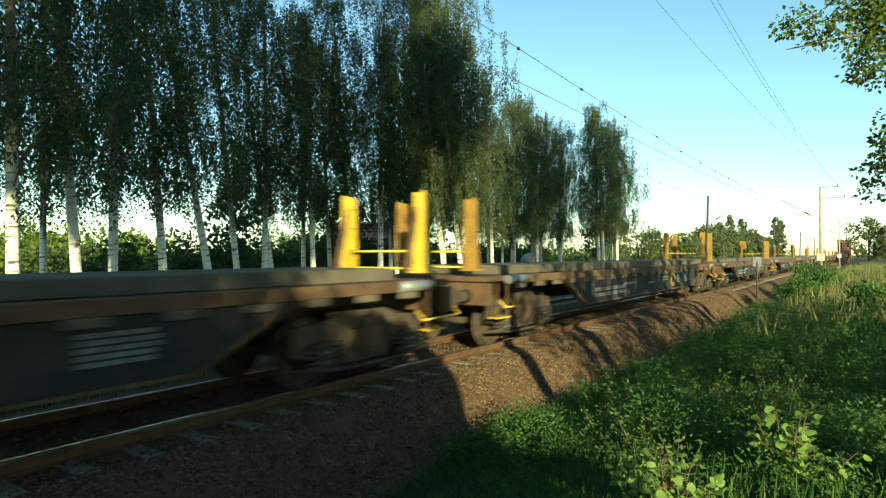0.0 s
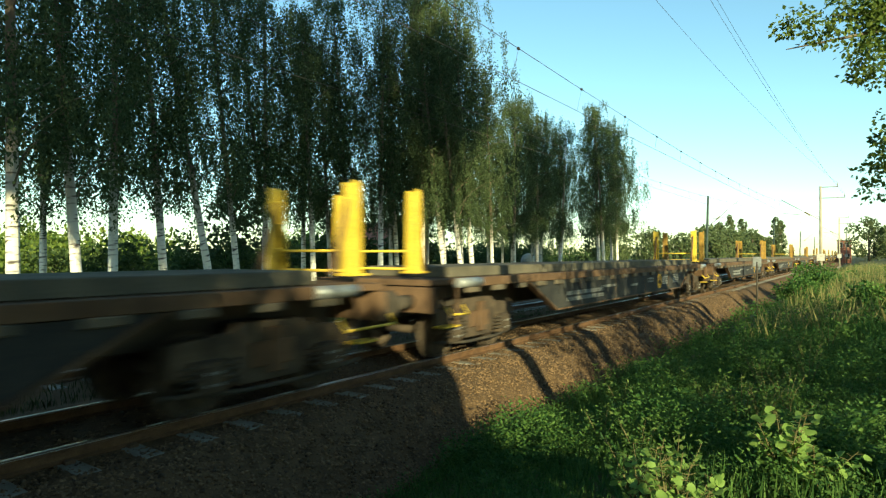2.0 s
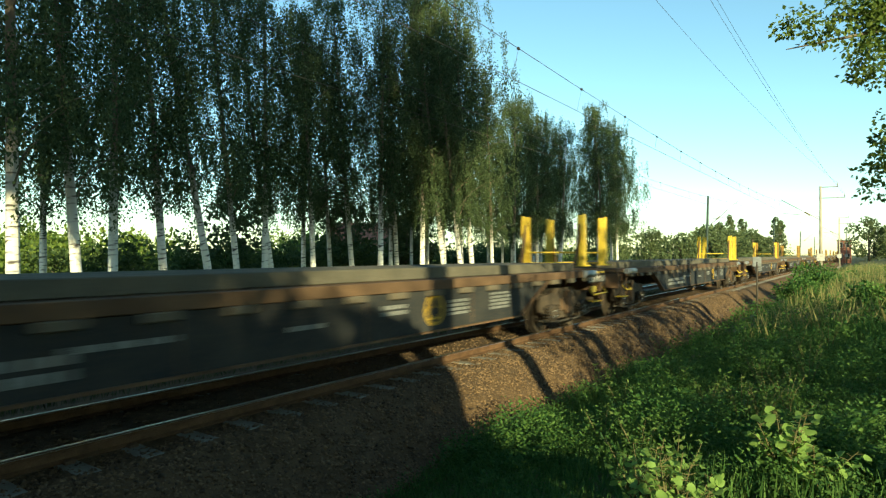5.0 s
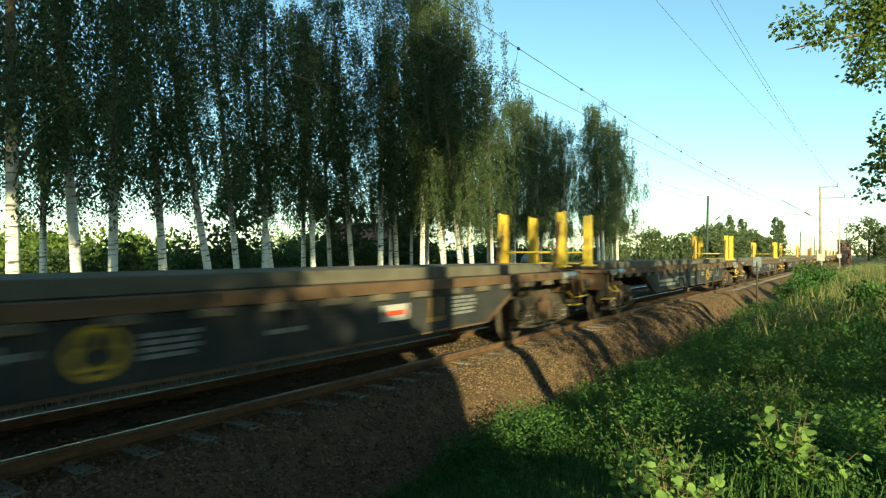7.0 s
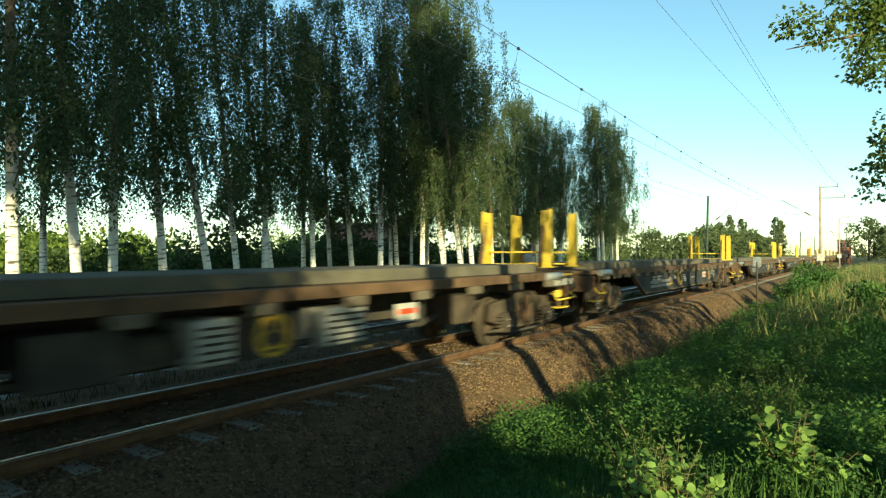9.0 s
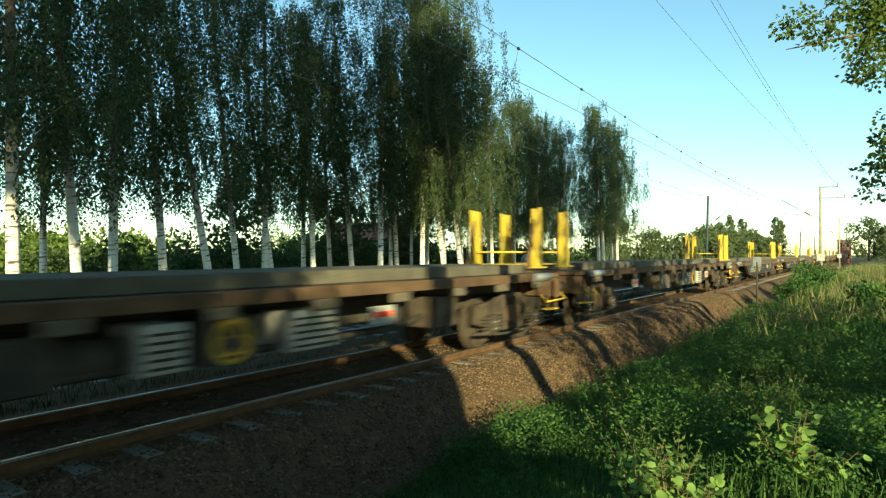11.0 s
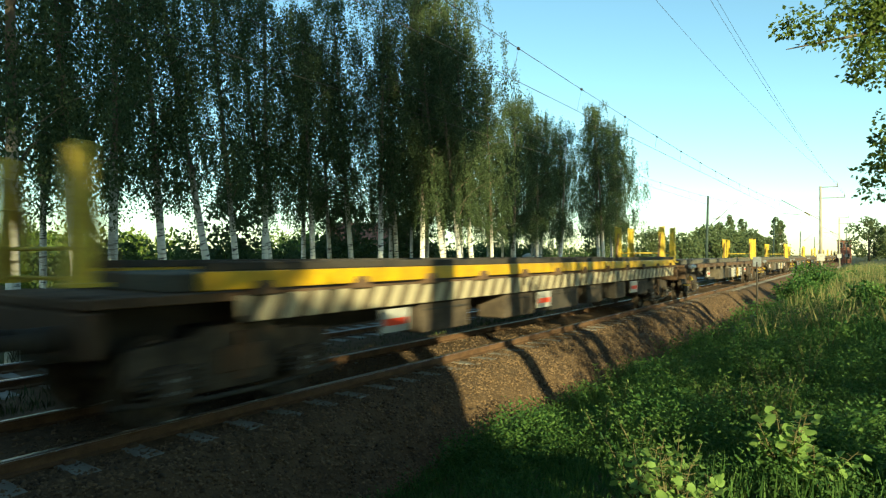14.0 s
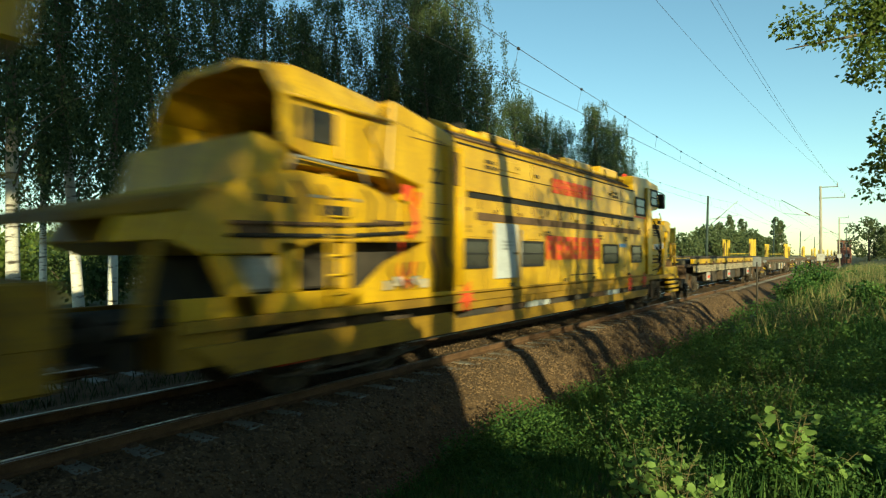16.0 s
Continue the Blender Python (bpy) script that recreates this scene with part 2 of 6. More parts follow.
def ground_z(x, y):
    """Height of the ground: a shallow ditch beside the ballast."""
    y = np.asarray(y, dtype=float)
    ditch = np.interp(y, [-8, -1.0, 0.6, 3.2, 4.1, 4.6, 13.4, 14.6, 16.0, 400.0], [0.15, 0.08, -0.05, -0.68, -0.90, -1.12, -1.12, -0.85, -0.72, -0.6])
    return ditch + 0.05 * np.sin(np.asarray(x) * 0.7 + y) * np.cos(y * 0.9 + np.asarray(x) * 0.23)


def ballast_z(x, y):
    x, y = np.asarray(x, dtype=float), np.asarray(y, dtype=float)
    base = np.interp(y, [3.7, 4.25, 4.6, 4.9, 5.2, 5.45, 5.7, 6.1, 6.4, 7.5, 7.9, 8.6, 9.0, 9.4, 12.6, 14.6], [-1.08, -0.95, -0.81, -0.58, -0.345, -0.200, -0.154, -0.166, -0.135, -0.135, -0.17, -0.17, -0.24, -0.165, -0.165, -0.98])
    slope = np.clip((y - 3.9) / 0.5, 0, 1) * np.clip((5.5 - y) / 0.4, 0, 1)
    hump = 0.05 * np.sin(x * 1.55 + 0.9 * np.sin(x * 0.41) + y * 0.5) * np.clip((x - 12) / 5, 0.15, 1) + 0.03 * np.sin(x * 4.1 + y * 2.3)
    return base + slope * hump


# ---- ground ----
def build_ground():
    xs = np.concatenate([[-2500, -600, -150, -60], np.arange(-30, 90, 0.75), [100, 120, 150, 200, 300, 600, 1200, 2500]])
    ys = np.concatenate([[-2500, -500, -120, -40, -20], np.arange(-12, 24, 0.5), [26, 30, 40, 60, 100, 200, 500, 1200, 2500]])
    X, Y = np.meshgrid(xs, ys, indexing="ij")
    Z = ground_z(X, Y)
    v = np.stack([X, Y, Z], axis=-1).reshape(-1, 3)
    nx, ny = X.shape
    i = (np.arange(nx - 1)[:, None] * ny + np.arange(ny - 1)[None, :]).ravel()
    ob = new("ground", fast_mesh("ground", v, np.stack([i, i + ny, i + ny + 1, i + 1], axis=1), SOIL))
    tagged(ob, "dark soil and low grass beside the railway", "ground", kind="structure")
    xs = np.concatenate([np.arange(-30, -2, 1.0), np.arange(-2, 40, 0.14), np.arange(40, 90, 0.6), [100, 140, 200, 300, 420]])
    ys = np.concatenate([np.arange(3.7, 6.0, 0.09), np.arange(6.0, 14.7, 0.3)])
    X, Y = np.meshgrid(xs, ys, indexing="ij")
    Z = ballast_z(X, Y)
    rng = np.random.default_rng(5)
    Z = Z + rng.normal(size=Z.shape) * 0.008 * (np.abs(X) < 45)
    nx, ny = X.shape
    v = np.stack([X, Y, Z], axis=-1).reshape(-1, 3)
    i = (np.arange(nx - 1)[:, None] * ny + np.arange(ny - 1)[None, :]).ravel()
    ob = new("ballast_bed", fast_mesh("ballast_bed", v, np.stack([i, i + ny, i + ny + 1, i + 1], axis=1), BALLAST))
    for q in ob.data.polygons:
        q.use_smooth = True
    return tagged(ob, "brown gravel ballast bank under the railway tracks", "ballast", kind="structure")


def build_stones(bed):
    """Single ballast stones, smaller farther off."""
    rng = np.random.default_rng(11)
    parts = []
    for n, x0, x1, y0, y1, s0, s1 in ((24000, 1.0, 15.0, 4.0, 6.15, 0.014, 0.036), (11000, 15.0, 36.0, 4.0, 6.15, 0.022, 0.042), (2500, 2.0, 16.0, 6.3, 7.7, 0.02, 0.035)):
        x, y = rng.uniform(x0, x1, n), rng.uniform(y0, y1, n)
        parts.append((np.stack([x, y, ballast_z(x, y)], axis=1), rng.uniform(s0, s1, n)))
    c = np.concatenate([p[0] for p in parts])
    s = np.concatenate([p[1] for p in parts])
    n = len(c)
    octa = np.array([(1, 0, 0), (0, 1, 0), (-1, 0, 0), (0, -1, 0), (0, 0, 1), (0, 0, -1)], dtype=float)
    v = octa[None] * rng.uniform(0.55, 1.25, (n, 6, 1)) + rng.normal(size=(n, 6, 3)) * 0.22
    a = rng.uniform(0, 6.3, n)
    rot = np.zeros((n, 3, 3))
    rot[:, 0, 0], rot[:, 0, 1], rot[:, 1, 0], rot[:, 1, 1], rot[:, 2, 2] = np.cos(a), -np.sin(a), np.sin(a), np.cos(a), 0.75
    v = np.einsum("nij,nkj->nki", rot, v) * s[:, None, None] + c[:, None, :]
    tri = np.array([(0, 1, 4), (1, 2, 4), (2, 3, 4), (3, 0, 4), (1, 0, 5), (2, 1, 5), (3, 2, 5), (0, 3, 5)])
    f = (np.arange(n)[:, None, None] * 6 + tri[None]).reshape(-1, 3)
    stuff("loose_stones", fast_mesh("loose_stones", v.reshape(-1, 3), f, STONES), "loose brown crushed stones on the ballast bank", "gravel")


# ---- track ----
def build_between():
    """Added dark grass between and beyond the tracks, standing in for under-wagon shade."""
    blades("shade_grass", 12000, -4, 70, 8.5, 9.7, 0.12, 0.12, GRASS_SHADE, 44, "added dark grass standing in for shade between the tracks", True)
    blades("shade_grass", 9000, -4, 70, 12.4, 14.4, 0.45, 0.05, GRASS_SHADE, 45, "added dark grass standing in for shade beyond the far track", True)


def build_track(name, yc, label, x_first, count):
    track = thing(name, label, "railway track", pose(0, yc, 0), kind="structure")
    web = [(-0.062, -0.150), (0.062, -0.150), (0.062, -0.138), (0.010, -0.118), (0.010, -0.048), (0.033, -0.038), (0.034, -0.006), (-0.034, -0.006), (-0.033, -0.038), (-0.010, -0.048), (-0.010, -0.118), (-0.062, -0.138)]
    for side in (-0.7525, 0.7525):
        bm = bmesh.new()
        a = [bm.verts.new((-60, side + y, z)) for y, z in web]
        b = [bm.verts.new((420, side + y, z)) for y, z in web]
        for i in range(len(web)):
            bm.faces.new((a[i], b[i], b[(i + 1) % len(web)], a[(i + 1) % len(web)]))
        rail = part("rail", bm, RAILSIDE, track, "rusty steel rail")
        head = [(-0.036, -0.016), (-0.030, -0.007), (-0.020, -0.002), (0.0, 0.0), (0.020, -0.002), (0.030, -0.007), (0.036, -0.016)]
        bm = bmesh.new()
        a = [bm.verts.new((-60, side + y, z)) for y, z in head]
        b = [bm.verts.new((420, side + y, z)) for y, z in head]
        for i in range(len(head) - 1):
            bm.faces.new((a[i], b[i], b[i + 1], a[i + 1]))
        part("running_surface", bm, TREAD, rail, "bright worn rail head")
    bm = bmesh.new()
    outline = [(-1.30, 0.0), (-0.95, 0.0), (-0.55, 0.0), (0.0, -0.03), (0.55, 0.0), (0.95, 0.0), (1.30, 0.0)]
    rows = []
    for y, z in outline:
        rows.append([bm.verts.new((dx, y, z - dz)) for dx, dz in ((-0.14, 0.2), (-0.11, 0.012), (-0.09, 0.0), (0.09, 0.0), (0.11, 0.012), (0.14, 0.2))])
    for a, b in zip(rows, rows[1:]):
        for i in range(5):
            bm.faces.new((a[i], a[i + 1], b[i + 1], b[i]))
    bm.faces.new(rows[0])
    bm.faces.new(list(reversed(rows[-1])))
    sleeper = to_mesh("sleeper", bm, CONCRETE)
    clip = bmesh.new()
    for side in (-0.7525, 0.7525):
        for e in (-0.11, 0.11):
            add_box(clip, -0.05, 0.05, side + e - 0.035, side + e + 0.035, -0.002, 0.035, 0.008)
    clip = to_mesh("rail_clip", clip, RUST)
    for k in range(count):
        x = x_first + 0.605 * k
        s = part("sleeper", sleeper, CONCRETE, track)
        s.matrix_basis = pose(x, 0, -0.146)
        if -2 < x < 22:
            part("rail_clip", clip, RUST, s)
    return track


# ---- train ----
PITCH = 22.3


def travelled(t):
    return PITCH * (0.4555 * t + 0.00145 * t * t)


TRACK_Y = 6.99
MOVERS = []     # (thing, offset)
WHEELS = []     # (wheelset, x, z, radius)


def wheel_mesh():
    bm = bmesh.new()
    for s in (-1, 1):
        prof = [(0.0, 0.70), (0.17, 0.70), (0.20, 0.725), (0.40, 0.735), (0.43, 0.69), (0.49, 0.68), (0.46, 0.715), (0.455, 0.81), (0.41, 0.815), (0.39, 0.775), (0.22, 0.765), (0.15, 0.83), (0.0, 0.83)]
        rings = []
        for r, y in prof:
            r = max(r, 0.002)
            rings.append([bm.verts.new((r * math.cos(a), s * y, r * math.sin(a))) for a in (2 * math.pi * k / 24 for k in range(24))])
        for a, b in zip(rings, rings[1:]):
            for k in range(24):
                bm.faces.new((a[k], a[(k + 1) % 24], b[(k + 1) % 24], b[k]))
    add_tube(bm, [(0, -0.7, 0), (0, 0.7, 0)], [0.085, 0.085], 12)
    return to_mesh("wheelset", bm, BOGIE)


WHEEL_ME = wheel_mesh()


def axle_cap_mesh():
    """Axle box with its cover and four pale bolt heads."""
    bm = box(-0.19, 0.19, -1.16, -0.92, 0.28, 0.66, 0.03)
    add_tube(bm, [(0, -1.20, 0.46), (0, -1.14, 0.46)], [0.13, 0.14], 14)
    return to_mesh("axle_box", bm, BOGIE)


AXLEBOX_ME = axle_cap_mesh()
_b = bmesh.new()
for dx in (-0.065, 0.065):
    for dz in (-0.065, 0.065):
        add_tube(_b, [(dx, -1.215, 0.46 + dz), (dx, -1.19, 0.46 + dz)], [0.020, 0.020], 8)
BOLTS_ME = to_mesh("cover_bolt", _b, STEEL)


def frame_mesh(s):
    o = [(-1.38, 0.50), (-1.36, 0.86), (-0.62, 0.92), (-0.45, 1.02), (0.45, 1.02), (0.62, 0.92), (1.36, 0.86), (1.38, 0.50), (1.10, 0.42), (0.66, 0.52), (0.46, 0.30), (-0.46, 0.30), (-0.66, 0.52), (-1.10, 0.42)]
    return to_mesh("side_frame", prism(o, s * 1.0 - 0.07, s * 1.0 + 0.07, 0.015), BOGIE)


FRAME_ME = {s: frame_mesh(s) for s in (-1, 1)}
_b = bmesh.new()
add_tube(_b, [(0.085 * math.cos(k * 0.8), -1.12 + 0.085 * math.sin(k * 0.8), 0.36 + 0.0085 * k) for k in range(33)], [0.016] * 33, 5)
SPRING_ME = to_mesh("coil_spring", _b, UNDER)
_b = tube([(-1.5, -1.1, 0.34), (-0.5, -1.12, 0.25), (0.5, -1.12, 0.25), (1.5, -1.1, 0.34)], 0.03, 6)
BRAKE_ME = to_mesh("brake_rod", _b, UNDER)
_b = box(-0.30, 0.30, -1.12, -1.05, 0.48, 0.78, 0.02)
add_box(_b, -0.10, 0.10, -1.16, -1.10, 0.40, 0.95, 0.015)
DAMPER_ME = to_mesh("damper", _b, RUST)
SHOE_ME = to_mesh("brake_shoe", prism([(-0.06, 0.22), (0.06, 0.26), (0.08, 0.52), (-0.03, 0.55)], -0.86, -0.72, 0.01), RUST)
BOLSTER_ME = to_mesh("bolster", box(-0.28, 0.28, -1.0, 1.0, 0.55, 0.98, 0.03), UNDER)


def bogie(parent, x, spin):
    b = part("bogie", BOLSTER_ME, UNDER, parent, "grimy two-axle bogie")
    b.matrix_basis = pose(x, 0, 0)
    for s in (-1, 1):
        part("side_frame", FRAME_ME[s], BOGIE, b)
    for dx in (-1.14, -0.66, 0.66, 1.14):
        part("coil_spring", SPRING_ME, UNDER, b).matrix_basis = pose(dx, 0, 0)
    part("brake_rod", BRAKE_ME, UNDER, b)
    part("damper", DAMPER_ME, RUST, b)
    for dx in (-0.48, 0.48):
        part("brake_shoe", SHOE_ME, RUST, b).matrix_basis = pose(dx, 0, 0)
    for dx in (-0.9, 0.9):
        w = part("wheelset", WHEEL_ME, BOGIE, b)
        w.matrix_basis = pose(dx, 0, 0.46)
        if spin:
            WHEELS.append((w, dx))
        a = part("axle_box", AXLEBOX_ME, BOGIE, b)
        a.matrix_basis = pose(dx, 0, 0)
        k = tagged(part("cover_bolts", BOLTS_ME, WHITE, b, "pale axle cover bolts"), kind="stuff")
        k.matrix_basis = pose(dx, 0, 0)
    return b


def buffer_mesh():
    bm = bmesh.new()
    add_tube(bm, [(-0.62, 0, 0), (-0.28, 0, 0)], [0.12, 0.11], 14)
    add_tube(bm, [(-0.28, 0, 0), (-0.05, 0, 0)], [0.07, 0.07], 12)
    add_tube(bm, [(-0.06, 0, 0), (-0.02, 0, 0), (-0.005, 0, 0)], [0.20, 0.21, 0.16], 18)
    return to_mesh("buffer", bm, UNDER)


BUFFER_ME = buffer_mesh()


def ends(parent, length):
    """Buffers, hook and hoses at both ends."""
    for x, turn in ((0.0, 0), (-length, 180)):
        for y in (-0.875, 0.875):
            b = part("buffer", BUFFER_ME, UNDER, parent)
            b.matrix_basis = pose(x, y, 1.04, 0, 0, turn)
        h = part("coupling_hook", tube([(-0.6, 0, 1.02), (-0.15, 0, 1.02), (-0.02, 0, 0.95), (-0.05, 0, 0.88)], [0.05, 0.05, 0.04, 0.03], 8), UNDER, parent)
        h.matrix_basis = pose(x, 0, 0, 0, 0, turn)
        h = part("brake_hose", tube([(-0.6, 0.35, 0.98), (-0.3, 0.35, 0.9), (-0.1, 0.34, 0.7), (-0.02, 0.3, 0.62)], 0.025, 6), BLACK, parent)
        h.matrix_basis = pose(x, 0, 0, 0, 0, turn)


def post_mesh(material):
    """Tapered yellow end post of folded plate with ribs."""
    bm = prism([(-0.16, 1.52), (0.16, 1.52), (0.105, 2.86), (0.05, 2.90), (-0.05, 2.90), (-0.105, 2.86)], -0.05, -0.02, 0.006)
    add_prism(bm, [(-0.16, 1.52), (-0.125, 1.52), (-0.075, 2.86), (-0.105, 2.86)], -0.02, 0.14)
    add_prism(bm, [(0.125, 1.52), (0.16, 1.52), (0.105, 2.86), (0.075, 2.86)], -0.02, 0.14)
    add_box(bm, -0.24, 0.24, -0.14, 0.18, 1.50, 1.54, 0.006)
    for z in (1.9, 2.3, 2.65):
        add_box(bm, -0.10, 0.10, -0.02, 0.12, z, z + 0.02)
    bmesh.ops.scale(bm, vec=(0.78, 1.0, 1.0), verts=bm.verts)
    return to_mesh("end_post", bm, material)


BRACE_ME = to_mesh("post_brace", prism([(-0.42, 1.52), (-0.33, 1.52), (-0.02, 2.62), (-0.08, 2.66)], -0.03, 0.03, 0.006), RUST)
POST_ME = {True: post_mesh(YELLOW_OLD), False: post_mesh(MUSTARD)}


def rail_loop_mesh():
    bm = bmesh.new()
    pts = [(0, -0.80, 1.87), (0, 0.70, 1.87), (0, 0.80, 1.82), (0, 0.80, 1.62), (0, 0.70, 1.57), (0, -0.80, 1.57)]
    add_tube(bm, pts, [0.022] * 6, 8)
    return to_mesh("handrail", bm, YELLOW_OLD)


RAILLOOP_ME = rail_loop_mesh()


def emblem_mesh():
    """A ring with three inner loops."""
    bm = bmesh.new()

    def ring(cx, cz, r0, r1, a0, a1, n):
        va = [[bm.verts.new((cx + r * math.cos(a0 + (a1 - a0) * k / n), y, cz + r * math.sin(a0 + (a1 - a0) * k / n))) for k in range(n + 1)] for r, y in ((r0, 0), (r1, 0), (r1, -0.008), (r0, -0.008))]
        for q in range(4):
            for k in range(n):
                bm.faces.new((va[q][k], va[q][k + 1], va[(q + 1) % 4][k + 1], va[(q + 1) % 4][k]))
    ring(0, 0, 0.21, 0.26, 0, 2 * math.pi, 28)
    for k in range(3):
        a = math.pi / 2 + k * 2 * math.pi / 3
        ring(0.105 * math.cos(a), 0.105 * math.sin(a), 0.085, 0.115, a - 2.3, a + 2.3, 18)
    return to_mesh("emblem", bm, EMBLEM)


EMBLEM_ME = emblem_mesh()


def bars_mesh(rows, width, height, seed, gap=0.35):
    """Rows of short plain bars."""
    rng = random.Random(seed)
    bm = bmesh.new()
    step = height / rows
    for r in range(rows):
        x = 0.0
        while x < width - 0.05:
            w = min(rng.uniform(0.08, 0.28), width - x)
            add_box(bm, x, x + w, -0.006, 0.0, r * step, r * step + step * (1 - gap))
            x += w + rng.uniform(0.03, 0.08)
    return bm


def wagon_common(w, spin):
    part("deck", box(-20.6, -1.7, -0.94, 0.94, 1.405, 1.595, 0.012), DECKWOOD, w, "weathered timber and concrete deck slab")
    part("floor_plate", box(-21.65, -0.65, -1.28, 1.28, 1.30, 1.40, 0.01), RUST, w)
    part("centre_sill", box(-21.6, -0.7, -0.32, 0.32, 0.72, 1.30, 0.01), UNDER, w)
    for s in (-1, 1):
        bm = box(-20.9, -1.4, s * 1.32 - 0.045, s * 1.32 + 0.045, 1.25, 1.41, 0.008)
        part("side_sill", bm, RUST, w, "rusty brown side sill")
    for x in (-0.72, -21.58):
        part("headstock", box(x - 0.07, x + 0.07, -1.34, 1.34, 0.86, 1.28, 0.015), RUST, w)
    for x in (-0.83, -21.47):
        for y in (-0.87, 0.87):
            p = part("end_post", POST_ME[spin], YELLOW_OLD, w, "tall tapered yellow end post")
            p.matrix_basis = pose(x, y, 0, 0, 0, 0 if y < 0 else 180)
            b = part("post_brace", BRACE_ME, RUST, w, "slanted dark brace behind the post")
            b.matrix_basis = pose(x, y + (0.08 if y < 0 else -0.08), 0, 0, 0, 0 if x > -10 else 180)
        p = part("handrail", RAILLOOP_ME, YELLOW_OLD, w, "yellow tubular handrail")
        p.matrix_basis = pose(x, 0, 0)
        part("step_handle", tube([(x + 0.25, -1.3, 0.95), (x + 0.25, -1.42, 0.82), (x + 0.75 if x < -10 else x - 0.75, -1.42, 0.80), (x + 0.75 if x < -10 else x - 0.75, -1.3, 0.95)], 0.022, 6), YELLOW_OLD, w, "yellow shunter's step handle")
        d = 1 if x > -10 else -1
        part("foot_step", box(x - d * 0.30 - 0.22, x - d * 0.30 + 0.22, -1.40, -1.16, 0.60, 0.63, 0.008), YELLOW_OLD, w, "yellow foot step")
        for e in (-0.2, 0.2):
            part("step_hanger", box(x - d * 0.30 + e - 0.015, x - d * 0.30 + e + 0.015, -1.36, -1.33, 0.62, 1.27), RUST, w)
        part("cross_roller", tube([(x - d * 0.5, -1.36, 1.33), (x - d * 1.25, -1.36, 1.33)], 0.085, 12), STEEL, w, "grey steel roller")
    bogie(w, -2.5, spin)
    bogie(w, -19.8, spin)
    ends(w, PITCH)


def stake_brackets(w, step, material, z0=1.12):
    me = to_mesh("stake_bracket", box(-0.2, 0.2, -0.04, 0.05, z0 + 0.03, 1.25, 0.015), material)
    n = int(18.6 / step)
    for s in (-1, 1):
        for k in range(n + 1):
            b = part("stake_bracket", me, material, w)
            b.matrix_basis = pose(-1.85 - k * step, s * 1.34, 0)


def pallet_mark_mesh():
    """Two uprights on a foot, a yellow stencil."""
    bm = box(-0.22, 0.22, -0.006, 0, 0, 0.07)
    for x in (-0.13, 0.13):
        add_box(bm, x - 0.03, x + 0.03, -0.006, 0, 0.07, 0.38)
    return to_mesh("stencil", bm, MUSTARD)


PALLET_ME = pallet_mark_mesh()


def warning_end(w):
    """Pale slanted squares and yellow dashes on the end of the side sill, with a yellow tag below."""
    plate = part("end_plate", box(-1.75, -0.55, -1.35, -1.31, 1.09, 1.42, 0.006), UNDER, w, "dark end plate with warning marks")
    for k in range(6):
        x = -1.68 + 0.19 * k
        part("warning_square", prism([(x, 1.12), (x + 0.11, 1.12), (x + 0.15, 1.26), (x + 0.04, 1.26)], -1.356, -1.35), WHITE, plate, "pale slanted square")
        part("warning_dash", box(x, x + 0.10, -1.356, -1.35, 1.33, 1.38), YELLOW_OLD, plate, "yellow dash")
    part("tag_plate", box(-1.65, -1.30, -1.40, -1.37, 0.86, 1.02, 0.01), YELLOW_OLD, w, "yellow tag plate")


